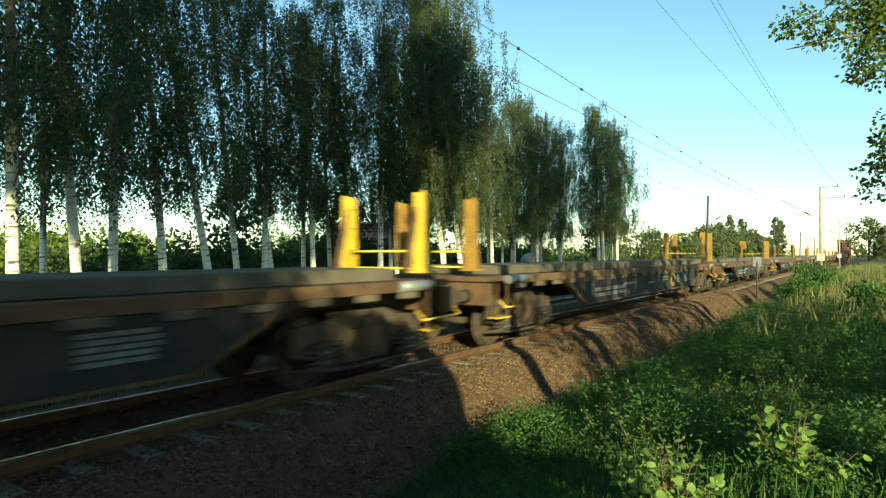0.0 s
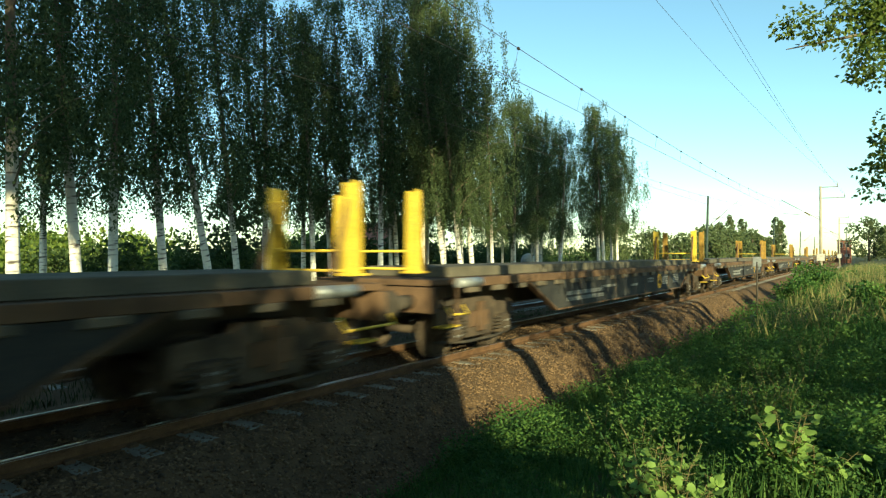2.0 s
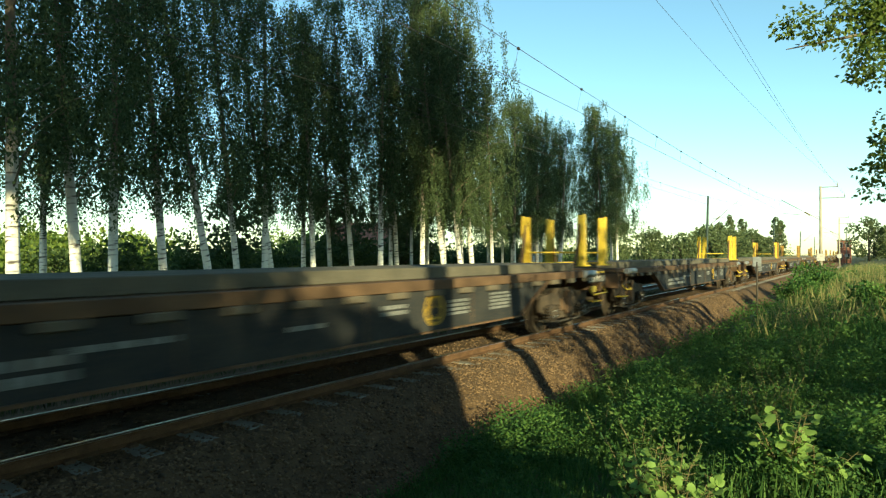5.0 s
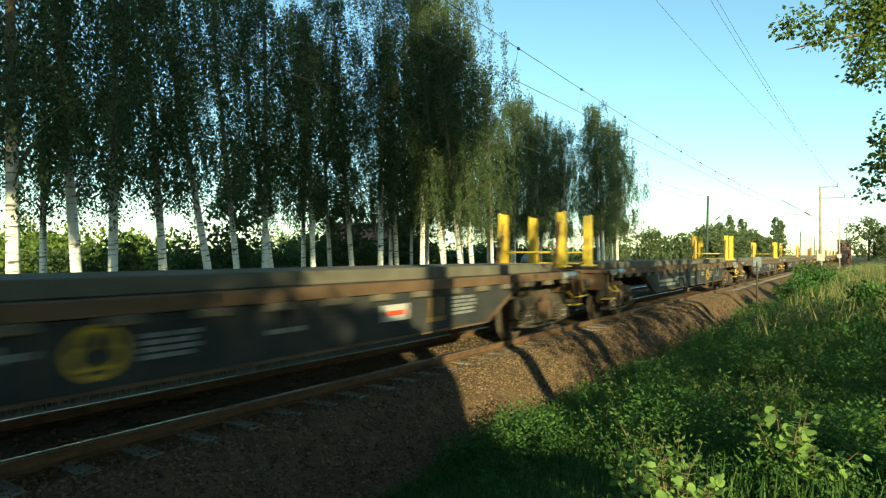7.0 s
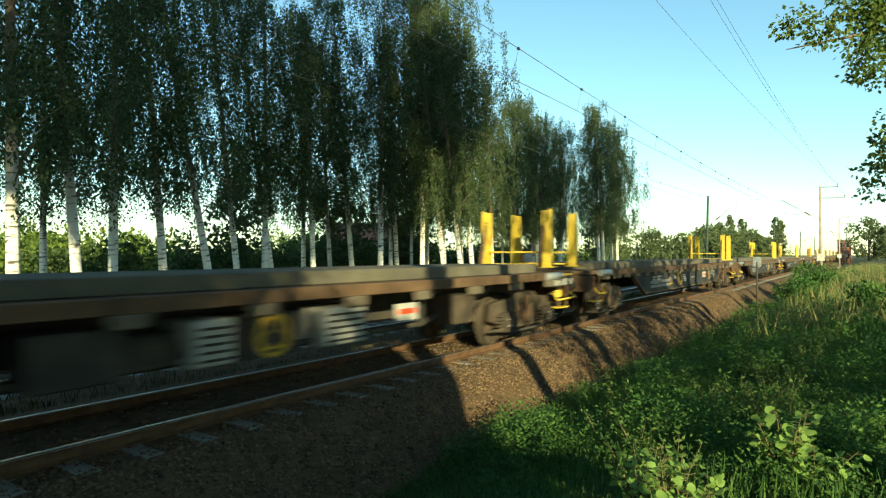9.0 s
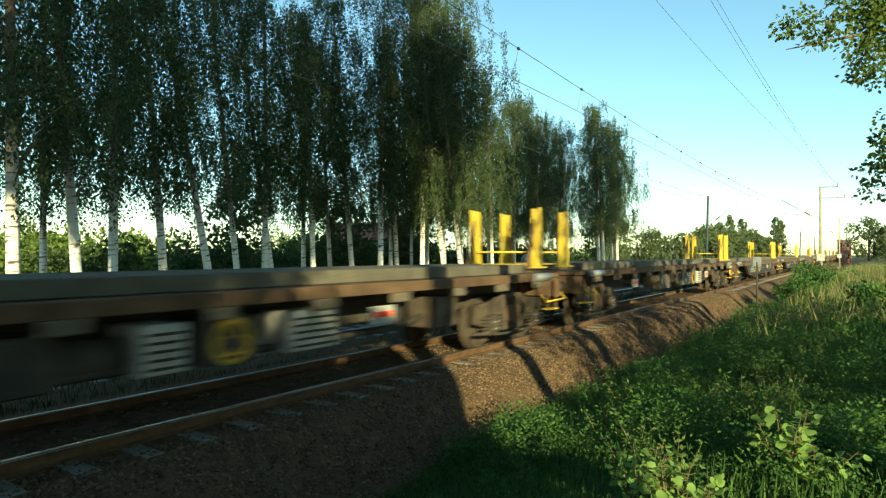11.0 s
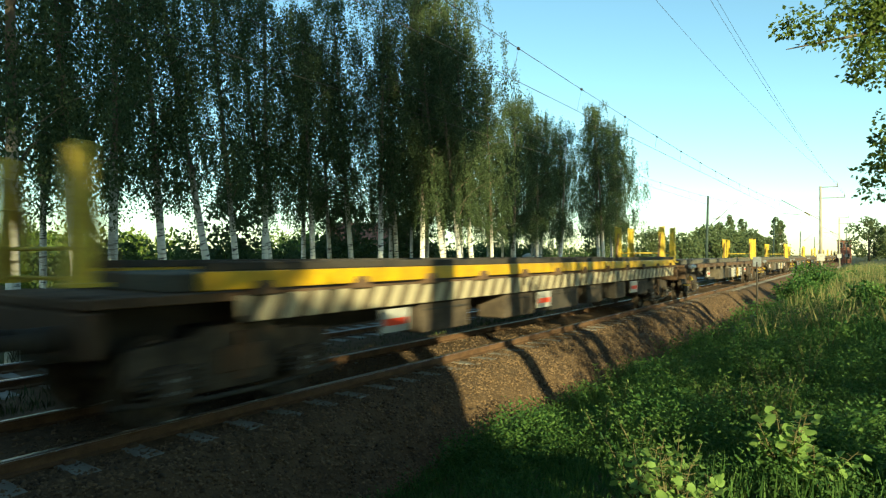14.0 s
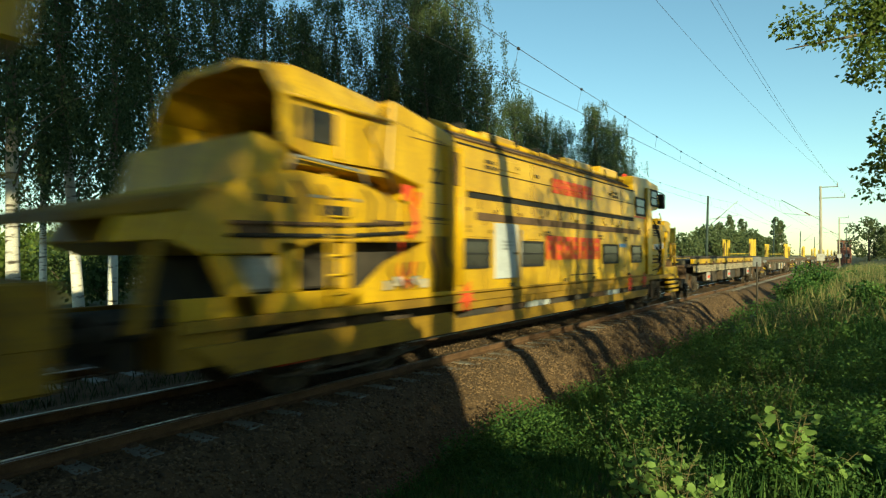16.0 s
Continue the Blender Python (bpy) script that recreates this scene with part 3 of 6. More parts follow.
def wagon_belly(name="flat_wagon", spin=True, mark=-8.35, stencil=(), notice=False, label="dark blue-grey flat wagon with deep side panels and yellow end posts"):
    w = thing(name, label, "railway wagon", group="wagons of the train")
    wagon_common(w, spin)
    stake_brackets(w, 0.93, POCKET)
    o = [(-4.1, 1.24), (-5.45, 0.60), (-16.85, 0.60), (-18.2, 1.24)]
    for s in (-1, 1):
        side = part("side_panel", prism(o, s * 1.30 - 0.02, s * 1.30 + 0.02), SIDE, w, "dark blue-grey steel side panel")
        part("bottom_flange", prism([(-4.02, 1.24), (-5.42, 0.57), (-16.88, 0.57), (-18.28, 1.24), (-18.2, 1.24), (-16.85, 0.60), (-5.45, 0.60), (-4.1, 1.24)], s * 1.30 - 0.07, s * 1.30 + 0.07), RUST, side)
        for x in (-7.2, -10.0, -12.8, -15.4):
            part("weld_seam", box(x - 0.012, x + 0.012, s * 1.322 - 0.006, s * 1.322 + 0.006, 0.62, 1.22), RUST, side)
        for k in range(9):
            x = -5.9 - k * 1.27
            part("stiffener", box(x - 0.015, x + 0.015, s * 1.20 - 0.08, s * 1.20 + 0.08, 0.62, 1.24), UNDER, side)
        if s < 0:
            e = part("emblem", EMBLEM_ME, YELLOW_OLD, side, "round yellow emblem")
            e.matrix_basis = pose(mark, -1.322, 0.93)
            rows_of = [(mark + 0.40, 0.80, 4, 0.62, 0.28), (-6.55, 0.80, 5, 0.75, 0.33), (mark - 1.3, 0.92, 2, 0.55, 0.18), (-16.2, 0.72, 2, 2.4, 0.28), (-11.4 if mark > -10 else -10.4, 0.88, 1, 0.6, 0.09), (-13.9, 0.94, 1, 1.1, 0.10)]
            if notice:
                rows_of.append((-15.9, 0.84, 3, 1.1, 0.30))
            for x, z, rows, wd, h in rows_of:
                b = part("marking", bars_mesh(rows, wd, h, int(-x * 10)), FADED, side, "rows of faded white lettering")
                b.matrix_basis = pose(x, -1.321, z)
            for x in stencil:
                part("stencil", PALLET_ME, YELLOW_OLD, side, "yellow stencilled mark").matrix_basis = pose(x, -1.321, 0.74)
            if notice:
                p = part("notice_plate", box(-8.35, -7.75, -1.332, -1.32, 0.84, 1.08), WHITE, side, "white notice plate")
                part("marking", box(-8.28, -7.82, -1.338, -1.332, 0.92, 0.99), RED, p, "red lettering")
    return w


def wagon_open(spin=True):
    w = thing("flat_wagon", "brown flat wagon with open underframe, pale boxes and yellow end posts", "railway wagon", group="wagons of the train")
    wagon_common(w, spin)
    stake_brackets(w, 1.55, POCKET, 1.08)
    for s in (-1, 1):
        part("truss_rod", tube([(-4.0, s * 1.05, 1.2), (-6.2, s * 1.05, 0.68), (-16.1, s * 1.05, 0.68), (-18.3, s * 1.05, 1.2)], 0.045, 8), UNDER, w)
        for x in (-6.2, -9.5, -12.8, -16.1):
            part("truss_strut", box(x - 0.05, x + 0.05, s * 1.05 - 0.05, s * 1.05 + 0.05, 0.66, 1.28), UNDER, w)
    for x0, x1, mt, lb in ((-5.6, -4.9, BOGIE, "brown equipment box"), (-12.0, -11.2, UNDER, "dark equipment box"), (-8.6, -7.8, WHITE, "pale louvred box"), (-9.8, -9.05, UNDER, "dark box with a round emblem"), (-10.45, -9.95, WHITE, "pale louvred box"), (-14.5, -13.1, POCKET, "large grey-brown box")):
        b = part("equipment_box", box(x0, x1, -1.30, -0.75, 0.62, 1.12, 0.02), mt, w, lb)
        for k in range(5 if mt is WHITE else 0):
            part("louvre", box(x0 + 0.05, x1 - 0.05, -1.32, -1.298, 0.67 + 0.085 * k, 0.70 + 0.085 * k), UNDER, b)
    part("air_tank", tube([(-11.6, -0.9, 0.8), (-11.55, -0.9, 0.8), (-10.2, -0.9, 0.8), (-10.15, -0.9, 0.8)], [0.1, 0.2, 0.2, 0.1], 16), UNDER, w, "dark air tank")
    e = part("emblem", EMBLEM_ME, YELLOW_OLD, w, "round yellow emblem")
    e.matrix_basis = pose(-9.42, -1.312, 0.87)
    for x in (-6.9, -17.2):
        part("notice_plate", box(x - 0.25, x + 0.25, -1.33, -1.30, 0.82, 1.08), WHITE, w, "white notice plate")
        part("marking", box(x - 0.2, x + 0.2, -1.335, -1.33, 0.92, 1.0), RED, w, "red lettering on the notice plate")
    return w


def wagon_striped(spin=True):
    w = thing("flat_wagon", "flat wagon with yellow crane rail and worn striped side sill", "railway wagon", group="wagons of the train")
    part("floor_plate", box(-21.65, -0.65, -1.28, 1.28, 1.30, 1.40, 0.01), RUST, w)
    part("deck", box(-20.6, -1.7, -1.0, 1.0, 1.405, 1.60, 0.012), DECKWOOD, w)
    part("centre_sill", box(-21.6, -0.7, -0.32, 0.32, 0.72, 1.30, 0.01), UNDER, w)
    for s in (-1, 1):
        part("side_sill", box(-20.0, -1.4, s * 1.32 - 0.05, s * 1.32 + 0.05, 1.06, 1.36, 0.01), HAZARD, w, "pale and rust slanting striped side sill")
        c = part("crane_rail", box(-20.5, -1.2, s * 1.33 - 0.06, s * 1.33 + 0.06, 1.43, 1.63, 0.01), YELLOW, w, "yellow crane rail beam")
        part("rail_head", box(-20.5, -1.2, s * 1.30 - 0.05, s * 1.30 + 0.05, 1.634, 1.735, 0.012), UNDER, c, "dark rail head")
        for k in range(12):
            x = -1.9 - k * 1.62
            part("rail_bracket", prism([(x - 0.2, 1.36), (x + 0.2, 1.36), (x + 0.08, 1.52), (x - 0.08, 1.52)], s * 1.34 - 0.09, s * 1.34 + 0.09, 0.01), RUST, w)
    for x in (-0.72, -21.58):
        part("headstock", box(x - 0.07, x + 0.07, -1.34, 1.34, 0.86, 1.28, 0.015), RUST, w)
    for x in (-0.83, -21.47):
        for y in (-0.87, 0.87):
            p = part("end_post", POST_ME[spin], YELLOW_OLD, w, "tall tapered yellow end post")
            p.matrix_basis = pose(x, y, 0, 0, 0, 0 if y < 0 else 180)
            b = part("post_brace", BRACE_ME, RUST, w, "slanted dark brace behind the post")
            b.matrix_basis = pose(x, y + (0.08 if y < 0 else -0.08), 0, 0, 0, 0 if x > -10 else 180)
        p = part("handrail", RAILLOOP_ME, YELLOW_OLD, w, "yellow tubular handrail")
        p.matrix_basis = pose(x, 0, 0)
    for x0, x1, mt in ((-5.4, -4.3, BOGIE), (-7.4, -6.6, UNDER), (-9.6, -8.5, BOGIE), (-11.8, -10.2, UNDER), (-13.9, -12.6, BOGIE), (-16.6, -15.2, BOGIE)):
        b = part("equipment_box", box(x0, x1, -1.30, -0.70, 0.58, 1.04, 0.02), mt, w)
        part("box_hinge", box(x0 + 0.08, x1 - 0.08, -1.325, -1.298, 0.93, 0.96), UNDER, b)
    for x in (-5.9, -12.2, -17.3):
        n = part("notice_plate", box(x - 0.32, x + 0.32, -1.34, -1.31, 0.68, 1.02), WHITE, w, "white notice plate")
        part("marking", box(x - 0.26, x + 0.26, -1.346, -1.34, 0.78, 0.88), RED, n, "red lettering on the notice plate")
    bogie(w, -2.5, spin)
    bogie(w, -19.8, spin)
    ends(w, PITCH)
    return w


def shell(profile, x0, x1):
    """A closed body: a cross outline in y and z, run from x0 to x1."""
    bm = bmesh.new()
    a = [bm.verts.new((x0, y, z)) for y, z in profile]
    b = [bm.verts.new((x1, y, z)) for y, z in profile]
    n = len(a)
    bm.faces.new(a)
    bm.faces.new(list(reversed(b)))
    for i in range(n):
        bm.faces.new((a[i], b[i], b[(i + 1) % n], a[(i + 1) % n]))
    bmesh.ops.recalc_face_normals(bm, faces=bm.faces)
    bmesh.ops.bevel(bm, geom=list(bm.edges), offset=0.025, segments=2, affect="EDGES", profile=0.5)
    return bm


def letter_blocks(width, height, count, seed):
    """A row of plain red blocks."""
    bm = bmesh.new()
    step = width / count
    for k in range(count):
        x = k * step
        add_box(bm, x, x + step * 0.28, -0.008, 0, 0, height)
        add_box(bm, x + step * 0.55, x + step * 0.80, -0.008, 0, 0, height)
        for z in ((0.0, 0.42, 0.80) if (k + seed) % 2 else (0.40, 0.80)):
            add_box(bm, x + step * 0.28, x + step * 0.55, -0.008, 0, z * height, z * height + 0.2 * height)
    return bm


def number_part(text, size, m, material, parent):
    c = bpy.data.curves.new("number", "FONT")
    c.body, c.size, c.extrude = text, size, 0.004
    ob = new("number", c)
    c.materials.append(material)
    ob.parent, ob.matrix_basis = parent, m
    return tagged(ob, "dark stencilled number")


def window_unit(parent, x0, x1, z0, z1, y=-1.40):
    f = bmesh.new()
    for a, b, c, d in ((x0 - 0.05, x1 + 0.05, z0 - 0.05, z0), (x0 - 0.05, x1 + 0.05, z1, z1 + 0.05), (x0 - 0.05, x0, z0, z1), (x1, x1 + 0.05, z0, z1), (x0, x1, (z0 + z1) / 2 - 0.015, (z0 + z1) / 2 + 0.015)):
        add_box(f, a, b, y - 0.03, y + 0.01, c, d)
    w = part("window", f, BLACK, parent, "window in a black rubber frame")
    part("pane", box(x0, x1, y - 0.012, y - 0.004, z0, z1), WINDOW, w)
    return w


def machine():
    w = thing("track_machine", "bright yellow railway track renewal machine with red lettering and front cab", "rail machine")
    prof = [(-1.39, 1.14), (-1.39, 3.70), (-1.22, 3.84), (-0.75, 4.08), (0.75, 4.08), (1.22, 3.84), (1.39, 3.70), (1.39, 1.14)]
    body = part("body", shell(prof, -15.35, -5.5), YELLOW, w, "yellow sheet-metal machine housing")
    for s in (-1, 1):
        part("slot", box(-14.9, -5.6, s * 1.40 - 0.012, s * 1.40 + 0.012, 2.80, 2.90), BLACK, body, "long dark recess")
        part("slot_lip", box(-14.9, -5.6, s * 1.42 - 0.03, s * 1.42 + 0.03, 2.905, 2.93), YELLOW, body)
        part("grey_band", box(-14.6, -4.9, s * 1.40 - 0.01, s * 1.40 + 0.01, 2.42, 2.56), RUST, body, "brownish weathered band")
        part("roof_seam", box(-15.3, -5.6, s * 1.40 - 0.01, s * 1.40 + 0.01, 3.685, 3.71), BLACK, body)
        part("panel_seam", box(-15.3, -5.6, s * 1.40 - 0.008, s * 1.40 + 0.008, 3.30, 3.312), BLACK, body)
    for k in range(14):
        part("rivet_strip", box(-15.2 + k * 0.7, -15.16 + k * 0.7, -1.402, -1.392, 2.62, 2.78), RUST, body)
    # pipes, ducts and grilles along the roof
    for y, z in ((-1.05, 4.02), (-0.85, 4.12), (-0.6, 4.15), (0.7, 4.14)):
        part("roof_pipe", tube([(-15.2, y, z), (-9, y, z + 0.01), (-5.6, y, z)], 0.055, 8), YELLOW, body)
    for x0, x1, h in ((-13.8, -12.6, 0.05), (-9.9, -8.2, 0.08), (-7.6, -6.2, 0.14)):
        part("roof_box", box(x0, x1, -1.1, -0.1, 4.0, 4.1 + h, 0.03), YELLOW, body)
    for k in range(9):
        x = -14.6 + k * 1.05
        part("roof_clamp", box(x - 0.03, x + 0.03, -1.12, -0.5, 3.95, 4.17), BLACK, body)
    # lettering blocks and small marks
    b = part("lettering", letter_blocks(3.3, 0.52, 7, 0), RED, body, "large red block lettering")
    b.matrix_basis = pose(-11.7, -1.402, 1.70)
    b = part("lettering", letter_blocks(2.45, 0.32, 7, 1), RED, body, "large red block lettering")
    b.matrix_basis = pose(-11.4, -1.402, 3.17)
    for x in (-14.9, -8.1):
        b = part("marking", bars_mesh(2, 0.45, 0.2, 5), UNDER, body, "small dark stencilled lettering")
        b.matrix_basis = pose(x + 0.6, -1.401, 3.36)
    b = part("marking", bars_mesh(1, 1.6, 0.05, 9), UNDER, body, "small dark stencilled lettering")
    b.matrix_basis = pose(-10.4, -1.401, 1.32)
    b = part("marking", box(0, 0.55, -0.006, 0, 0, 0.1), BLUE, body, "small blue plate")
    b.matrix_basis = pose(-6.9, -1.402, 2.02)
    for x0, x1 in ((-8.2, -7.1), (-5.8, -4.95), (-12.85, -11.9), (-15.1, -14.2)):
        window_unit(body, x0, x1, 1.62, 2.04)
    d = part("door", box(-13.95, -13.1, -1.43, -1.385, 1.36, 2.40, 0.012), GREYDOOR, body, "pale grey door")
    part("door_handle", box(-13.25, -13.15, -1.46, -1.43, 1.82, 1.86), BLACK, d)
    part("door_vent", bars_mesh(3, 0.35, 0.2, 2), STEEL, d).matrix_basis = pose(-13.7, -1.431, 1.9)
    for x in (-14.3, -11.6, -9.9, -7.2, -6.4):
        part("panel_joint", box(x - 0.008, x + 0.008, -1.398, -1.388, 1.16, 2.4), RUST, body)
    for x in (-12.4, -9.0, -6.7):
        part("panel_joint", box(x - 0.008, x + 0.008, -1.398, -1.388, 2.95, 3.66), RUST, body)
    for x, z in ((-13.3, 1.2), (-10.7, 1.2), (-8.9, 1.2), (-6.1, 1.22), (-12.2, 3.4), (-7.7, 3.4)):
        part("lifting_eye", box(x - 0.06, x + 0.06, -1.43, -1.39, z, z + 0.07, 0.01), BLACK, body)
    for x in (-14.9, -11.75, -8.6, -6.5):
        b = part("marking", bars_mesh(2, 0.35, 0.14, int(-x * 7)), UNDER, body, "small dark stencilled lettering")
        b.matrix_basis = pose(x, -1.401, 2.2)
    part("hand_rail", tube([(-13.0, -1.43, 1.3), (-13.0, -1.46, 2.3)], 0.018, 6), STEEL, body, "steel door grab rail")
    for x0, x1, z0, z1 in ((-14.85, -14.05, 2.12, 2.34), (-12.75, -11.95, 2.12, 2.34), (-9.7, -8.5, 1.36, 1.56), (-7.05, -6.5, 1.36, 1.60), (-10.9, -10.2, 3.42, 3.60), (-13.9, -13.0, 3.40, 3.60)):
        f = part("hatch", box(x0, x1, -1.408, -1.388, z0, z1, 0.008), YELLOW, body, "flat yellow access hatch")
        part("latch", box(x1 - 0.10, x1 - 0.05, -1.42, -1.406, (z0 + z1) / 2 - 0.03, (z0 + z1) / 2 + 0.03), BLACK, f)
    part("foot_rail", box(-15.3, -3.6, -1.43, -1.385, 1.15, 1.19, 0.006), YELLOW_SHADE_GRIME, body)
    for k in range(12):
        x = -14.9 + 0.98 * k
        part("side_clip", box(x - 0.035, x + 0.035, -1.425, -1.39, 2.57, 2.63, 0.006), RUST, body)
    for k in range(4):
        part("roof_cable", tube([(-15.2, -1.28 + 0.09 * k, 3.83 + 0.055 * k), (-11.0, -1.28 + 0.09 * k, 3.86 + 0.055 * k), (-5.7, -1.28 + 0.09 * k, 3.83 + 0.055 * k)], 0.025, 5), (RUST, BLACK, RUST, YELLOW)[k], body)
    # front cab
    cab = part("cab", prism([(-5.6, 1.14), (-3.55, 1.14), (-3.55, 3.05), (-3.75, 3.75), (-4.0, 4.22), (-5.6, 4.16)], -1.38, 1.38, 0.03), YELLOW, w, "yellow driver's cab")
    window_unit(cab, -5.35, -4.5, 3.05, 3.50, -1.39)
    part("windscreen", prism([(-2.80, 4.0), (-2.66, 3.52), (-2.64, 3.52), (-2.78, 4.02)], -1.15, 1.15), WINDOW, cab, "dark raked windscreen")
    part("marker_lamp", box(-3.15, -2.85, -1.40, -1.345, 2.66, 2.80, 0.01), BLACK, cab, "black marker lamp box")
    part("cable_coil", tube([(-3.2, -1.39, 2.62), (-3.05, -1.43, 2.45), (-2.85, -1.43, 2.2), (-2.75, -1.42, 1.95), (-2.88, -1.42, 1.75), (-3.15, -1.41, 1.80)], 0.022, 6), BLACK, cab)
    part("cab_post", tube([(-4.32, -1.41, 1.2), (-4.32, -1.41, 3.9)], 0.05, 8), YELLOW, cab)
    part("red_stripe", box(-5.5, -4.2, -1.392, -1.38, 2.93, 2.97), RED, cab, "thin red stripe")
    part("sun_visor", prism([(-3.98, 4.22), (-2.6, 4.13), (-2.6, 4.08), (-3.98, 4.12)], -1.3, 1.3, 0.01), YELLOW, cab)
    part("beacon", tube([(-4.6, -0.8, 4.18), (-4.6, -0.8, 4.36)], [0.09, 0.07], 10), RED, cab, "small rooftop beacon")
    part("horn", tube([(-3.7, 0.2, 4.25), (-3.1, 0.2, 4.3)], [0.03, 0.08], 8), BLACK, cab)
    # step-like engine boxes before the cab
    nose = part("nose_box", prism([(-3.6, 1.95), (-2.25, 1.95), (-1.95, 2.22), (-1.30, 2.36), (-1.13, 2.62), (-1.13, 2.93), (-1.35, 2.99), (-1.9, 2.99), (-1.98, 2.84), (-3.6, 2.80)], -1.34, 1.34, 0.03), YELLOW, w, "yellow engine box")
    part("engine_bay", box(-3.6, -2.2, -1.22, 1.22, 1.2, 1.95, 0.02), RUST, nose)
    part("bay_panel", prism([(-3.6, 1.14), (-2.9, 1.14), (-2.6, 1.6), (-2.75, 1.95), (-3.6, 1.95)], -1.34, -1.30, 0.01), YELLOW, nose)
    part("brace", prism([(-2.45, 1.38), (-2.08, 1.38), (-1.42, 2.62), (-1.80, 2.62)], -1.40, -1.3, 0.01), YELLOW, nose, "slanted yellow brace")
    part("grille", bars_mesh(5, 0.7, 0.42, 3, 0.5), BLACK, nose, "dark grille").matrix_basis = pose(-3.35, -1.345, 2.42)
    part("hose", tube([(-3.4, -1.38, 2.9), (-3.0, -1.44, 2.5), (-2.7, -1.42, 2.1), (-2.9, -1.40, 1.6)], 0.03, 6), BLACK, nose)
    part("hose", tube([(-3.2, -1.36, 2.1), (-2.9, -1.43, 1.9), (-2.75, -1.42, 1.5), (-3.0, -1.40, 1.25)], 0.022, 6), BLACK, nose)
    part("lamp_box", box(-2.9, -2.5, -1.40, -1.34, 2.84, 2.95, 0.01), BLACK, nose)
    part("nose_cap", box(-1.75, -1.35, -1.1, -0.5, 2.98, 3.09, 0.02), YELLOW, nose)
    # thin brown plate whose colour gives the shade under the cab
    part("recess", box(-3.55, -2.6, -1.352, -1.338, 2.66, 2.79), RUST, nose, "flat brown strip painted for the shade under the cab")
    for x0, x1, z0, z1 in ((-3.3, -2.75, 1.98, 2.16), (-2.65, -2.2, 2.02, 2.20)):
        part("gauge_panel", box(x0, x1, -1.37, -1.34, z0, z1, 0.01), GREYDOOR, nose, "pale gauge panel")
    for k in range(5):
        part("pipe_run", tube([(-3.55, -1.36, 1.30 + 0.12 * k), (-3.0, -1.40, 1.34 + 0.11 * k), (-2.5, -1.37, 1.45 + 0.09 * k)], 0.024, 6), (BLACK, YELLOW, RUST, BLACK, YELLOW)[k], nose)
    part("nose_seam", box(-1.95, -1.15, -1.348, -1.338, 2.60, 2.615), RUST, nose)
    part("exhaust", tube([(-2.6, -0.8, 3.0), (-2.6, -0.8, 3.55)], 0.07, 10), RUST, nose)
    front = part("front_platform", box(-2.2, -0.28, -1.36, 1.36, 1.05, 1.38, 0.015), YELLOW, w, "yellow front platform")
    part("winch_drum", tube([(-1.42, -1.2, 1.74), (-1.42, 1.15, 1.74)], 0.33, 20), RUST, front, "brown winch drum")
    for x in (-0.92, -0.38):
        part("platform_post", box(x - 0.035, x + 0.035, -1.33, -1.25, 1.36, 2.25, 0.01), YELLOW_SHADE_GRIME, front)
        part("platform_post", box(x - 0.035, x + 0.035, 1.25, 1.33, 1.36, 2.25, 0.01), YELLOW_SHADE_GRIME, front)
    for z in (1.72, 2.18):
        part("platform_beam", box(-0.98, -0.32, -1.32, -1.26, z, z + 0.06, 0.01), YELLOW_SHADE_GRIME, front)
    part("end_guard", prism([(-1.2, 1.28), (-0.62, 1.28), (-0.62, 2.0), (-0.85, 2.2)], -1.1, -1.04, 0.01), YELLOW, front)
    part("valve_block", box(-1.1, -0.75, -1.3, -0.9, 1.37, 1.62, 0.02), RUST, front, "small brown valve block")
    part("upper_cab", prism([(-4.0, 3.15), (-2.85, 3.32), (-2.68, 3.5), (-2.82, 4.10), (-4.2, 4.18)], -1.36, 1.36, 0.03), YELLOW, w, "overhanging upper cab")
    window_unit(w, -3.72, -3.0, 3.44, 3.88, -1.37)
    part("mirror", box(-2.66, -2.45, -1.50, -1.30, 3.36, 3.86, 0.03), BLACK, w, "dark cab mirror")
    part("mirror_arm", tube([(-2.85, -1.34, 3.9), (-2.6, -1.45, 3.88)], 0.02, 6), BLACK, w)
    part("grab_rail", tube([(-2.72, -1.38, 3.2), (-2.72, -1.44, 2.95), (-2.72, -1.44, 2.2), (-2.72, -1.38, 2.0)], 0.02, 6), YELLOW, w, "yellow grab rail")
    for k in range(4):
        part("step", box(-1.75, -0.32, -1.42, -1.30, 0.48 + 0.16 * k, 0.56 + 0.16 * k, 0.008), YELLOW, front)
    # underframe skirt, its shade put into the paint colour along with grime
    for s in (-1, 1):
        part("frame_beam", box(-20.3, -0.9, s * 1.36 - 0.05, s * 1.36 + 0.05, 1.0, 1.13, 0.01), YELLOW_SHADE_GRIME, w)
        part("skirt", prism([(-20.2, 0.86), (-19.6, 0.52), (-4.3, 0.52), (-4.1, 0.72), (-15.2, 0.74), (-15.4, 0.86)], s * 1.36 - 0.03, s * 1.36 + 0.03, 0.008), YELLOW_SHADE_GRIME, w, "lower skirt beam in grimy yellow darkened for shade")
    for x0, x1 in ((-15.2, -12.3), (-12.25, -9.2), (-9.15, -6.3), (-6.25, -3.9)):
        part("lower_panel", box(x0, x1, -1.375, -1.335, 0.86, 1.0, 0.008), YELLOW_SHADE_GRIME, w)
    for k in range(9):
        x = -14.6 + k * 1.18
        part("underfloor_box", box(x, x + 0.92, -1.30, -0.8, 0.66, 1.02, 0.02), (UNDER, RUST, GREYDOOR, UNDER)[k % 4], w)
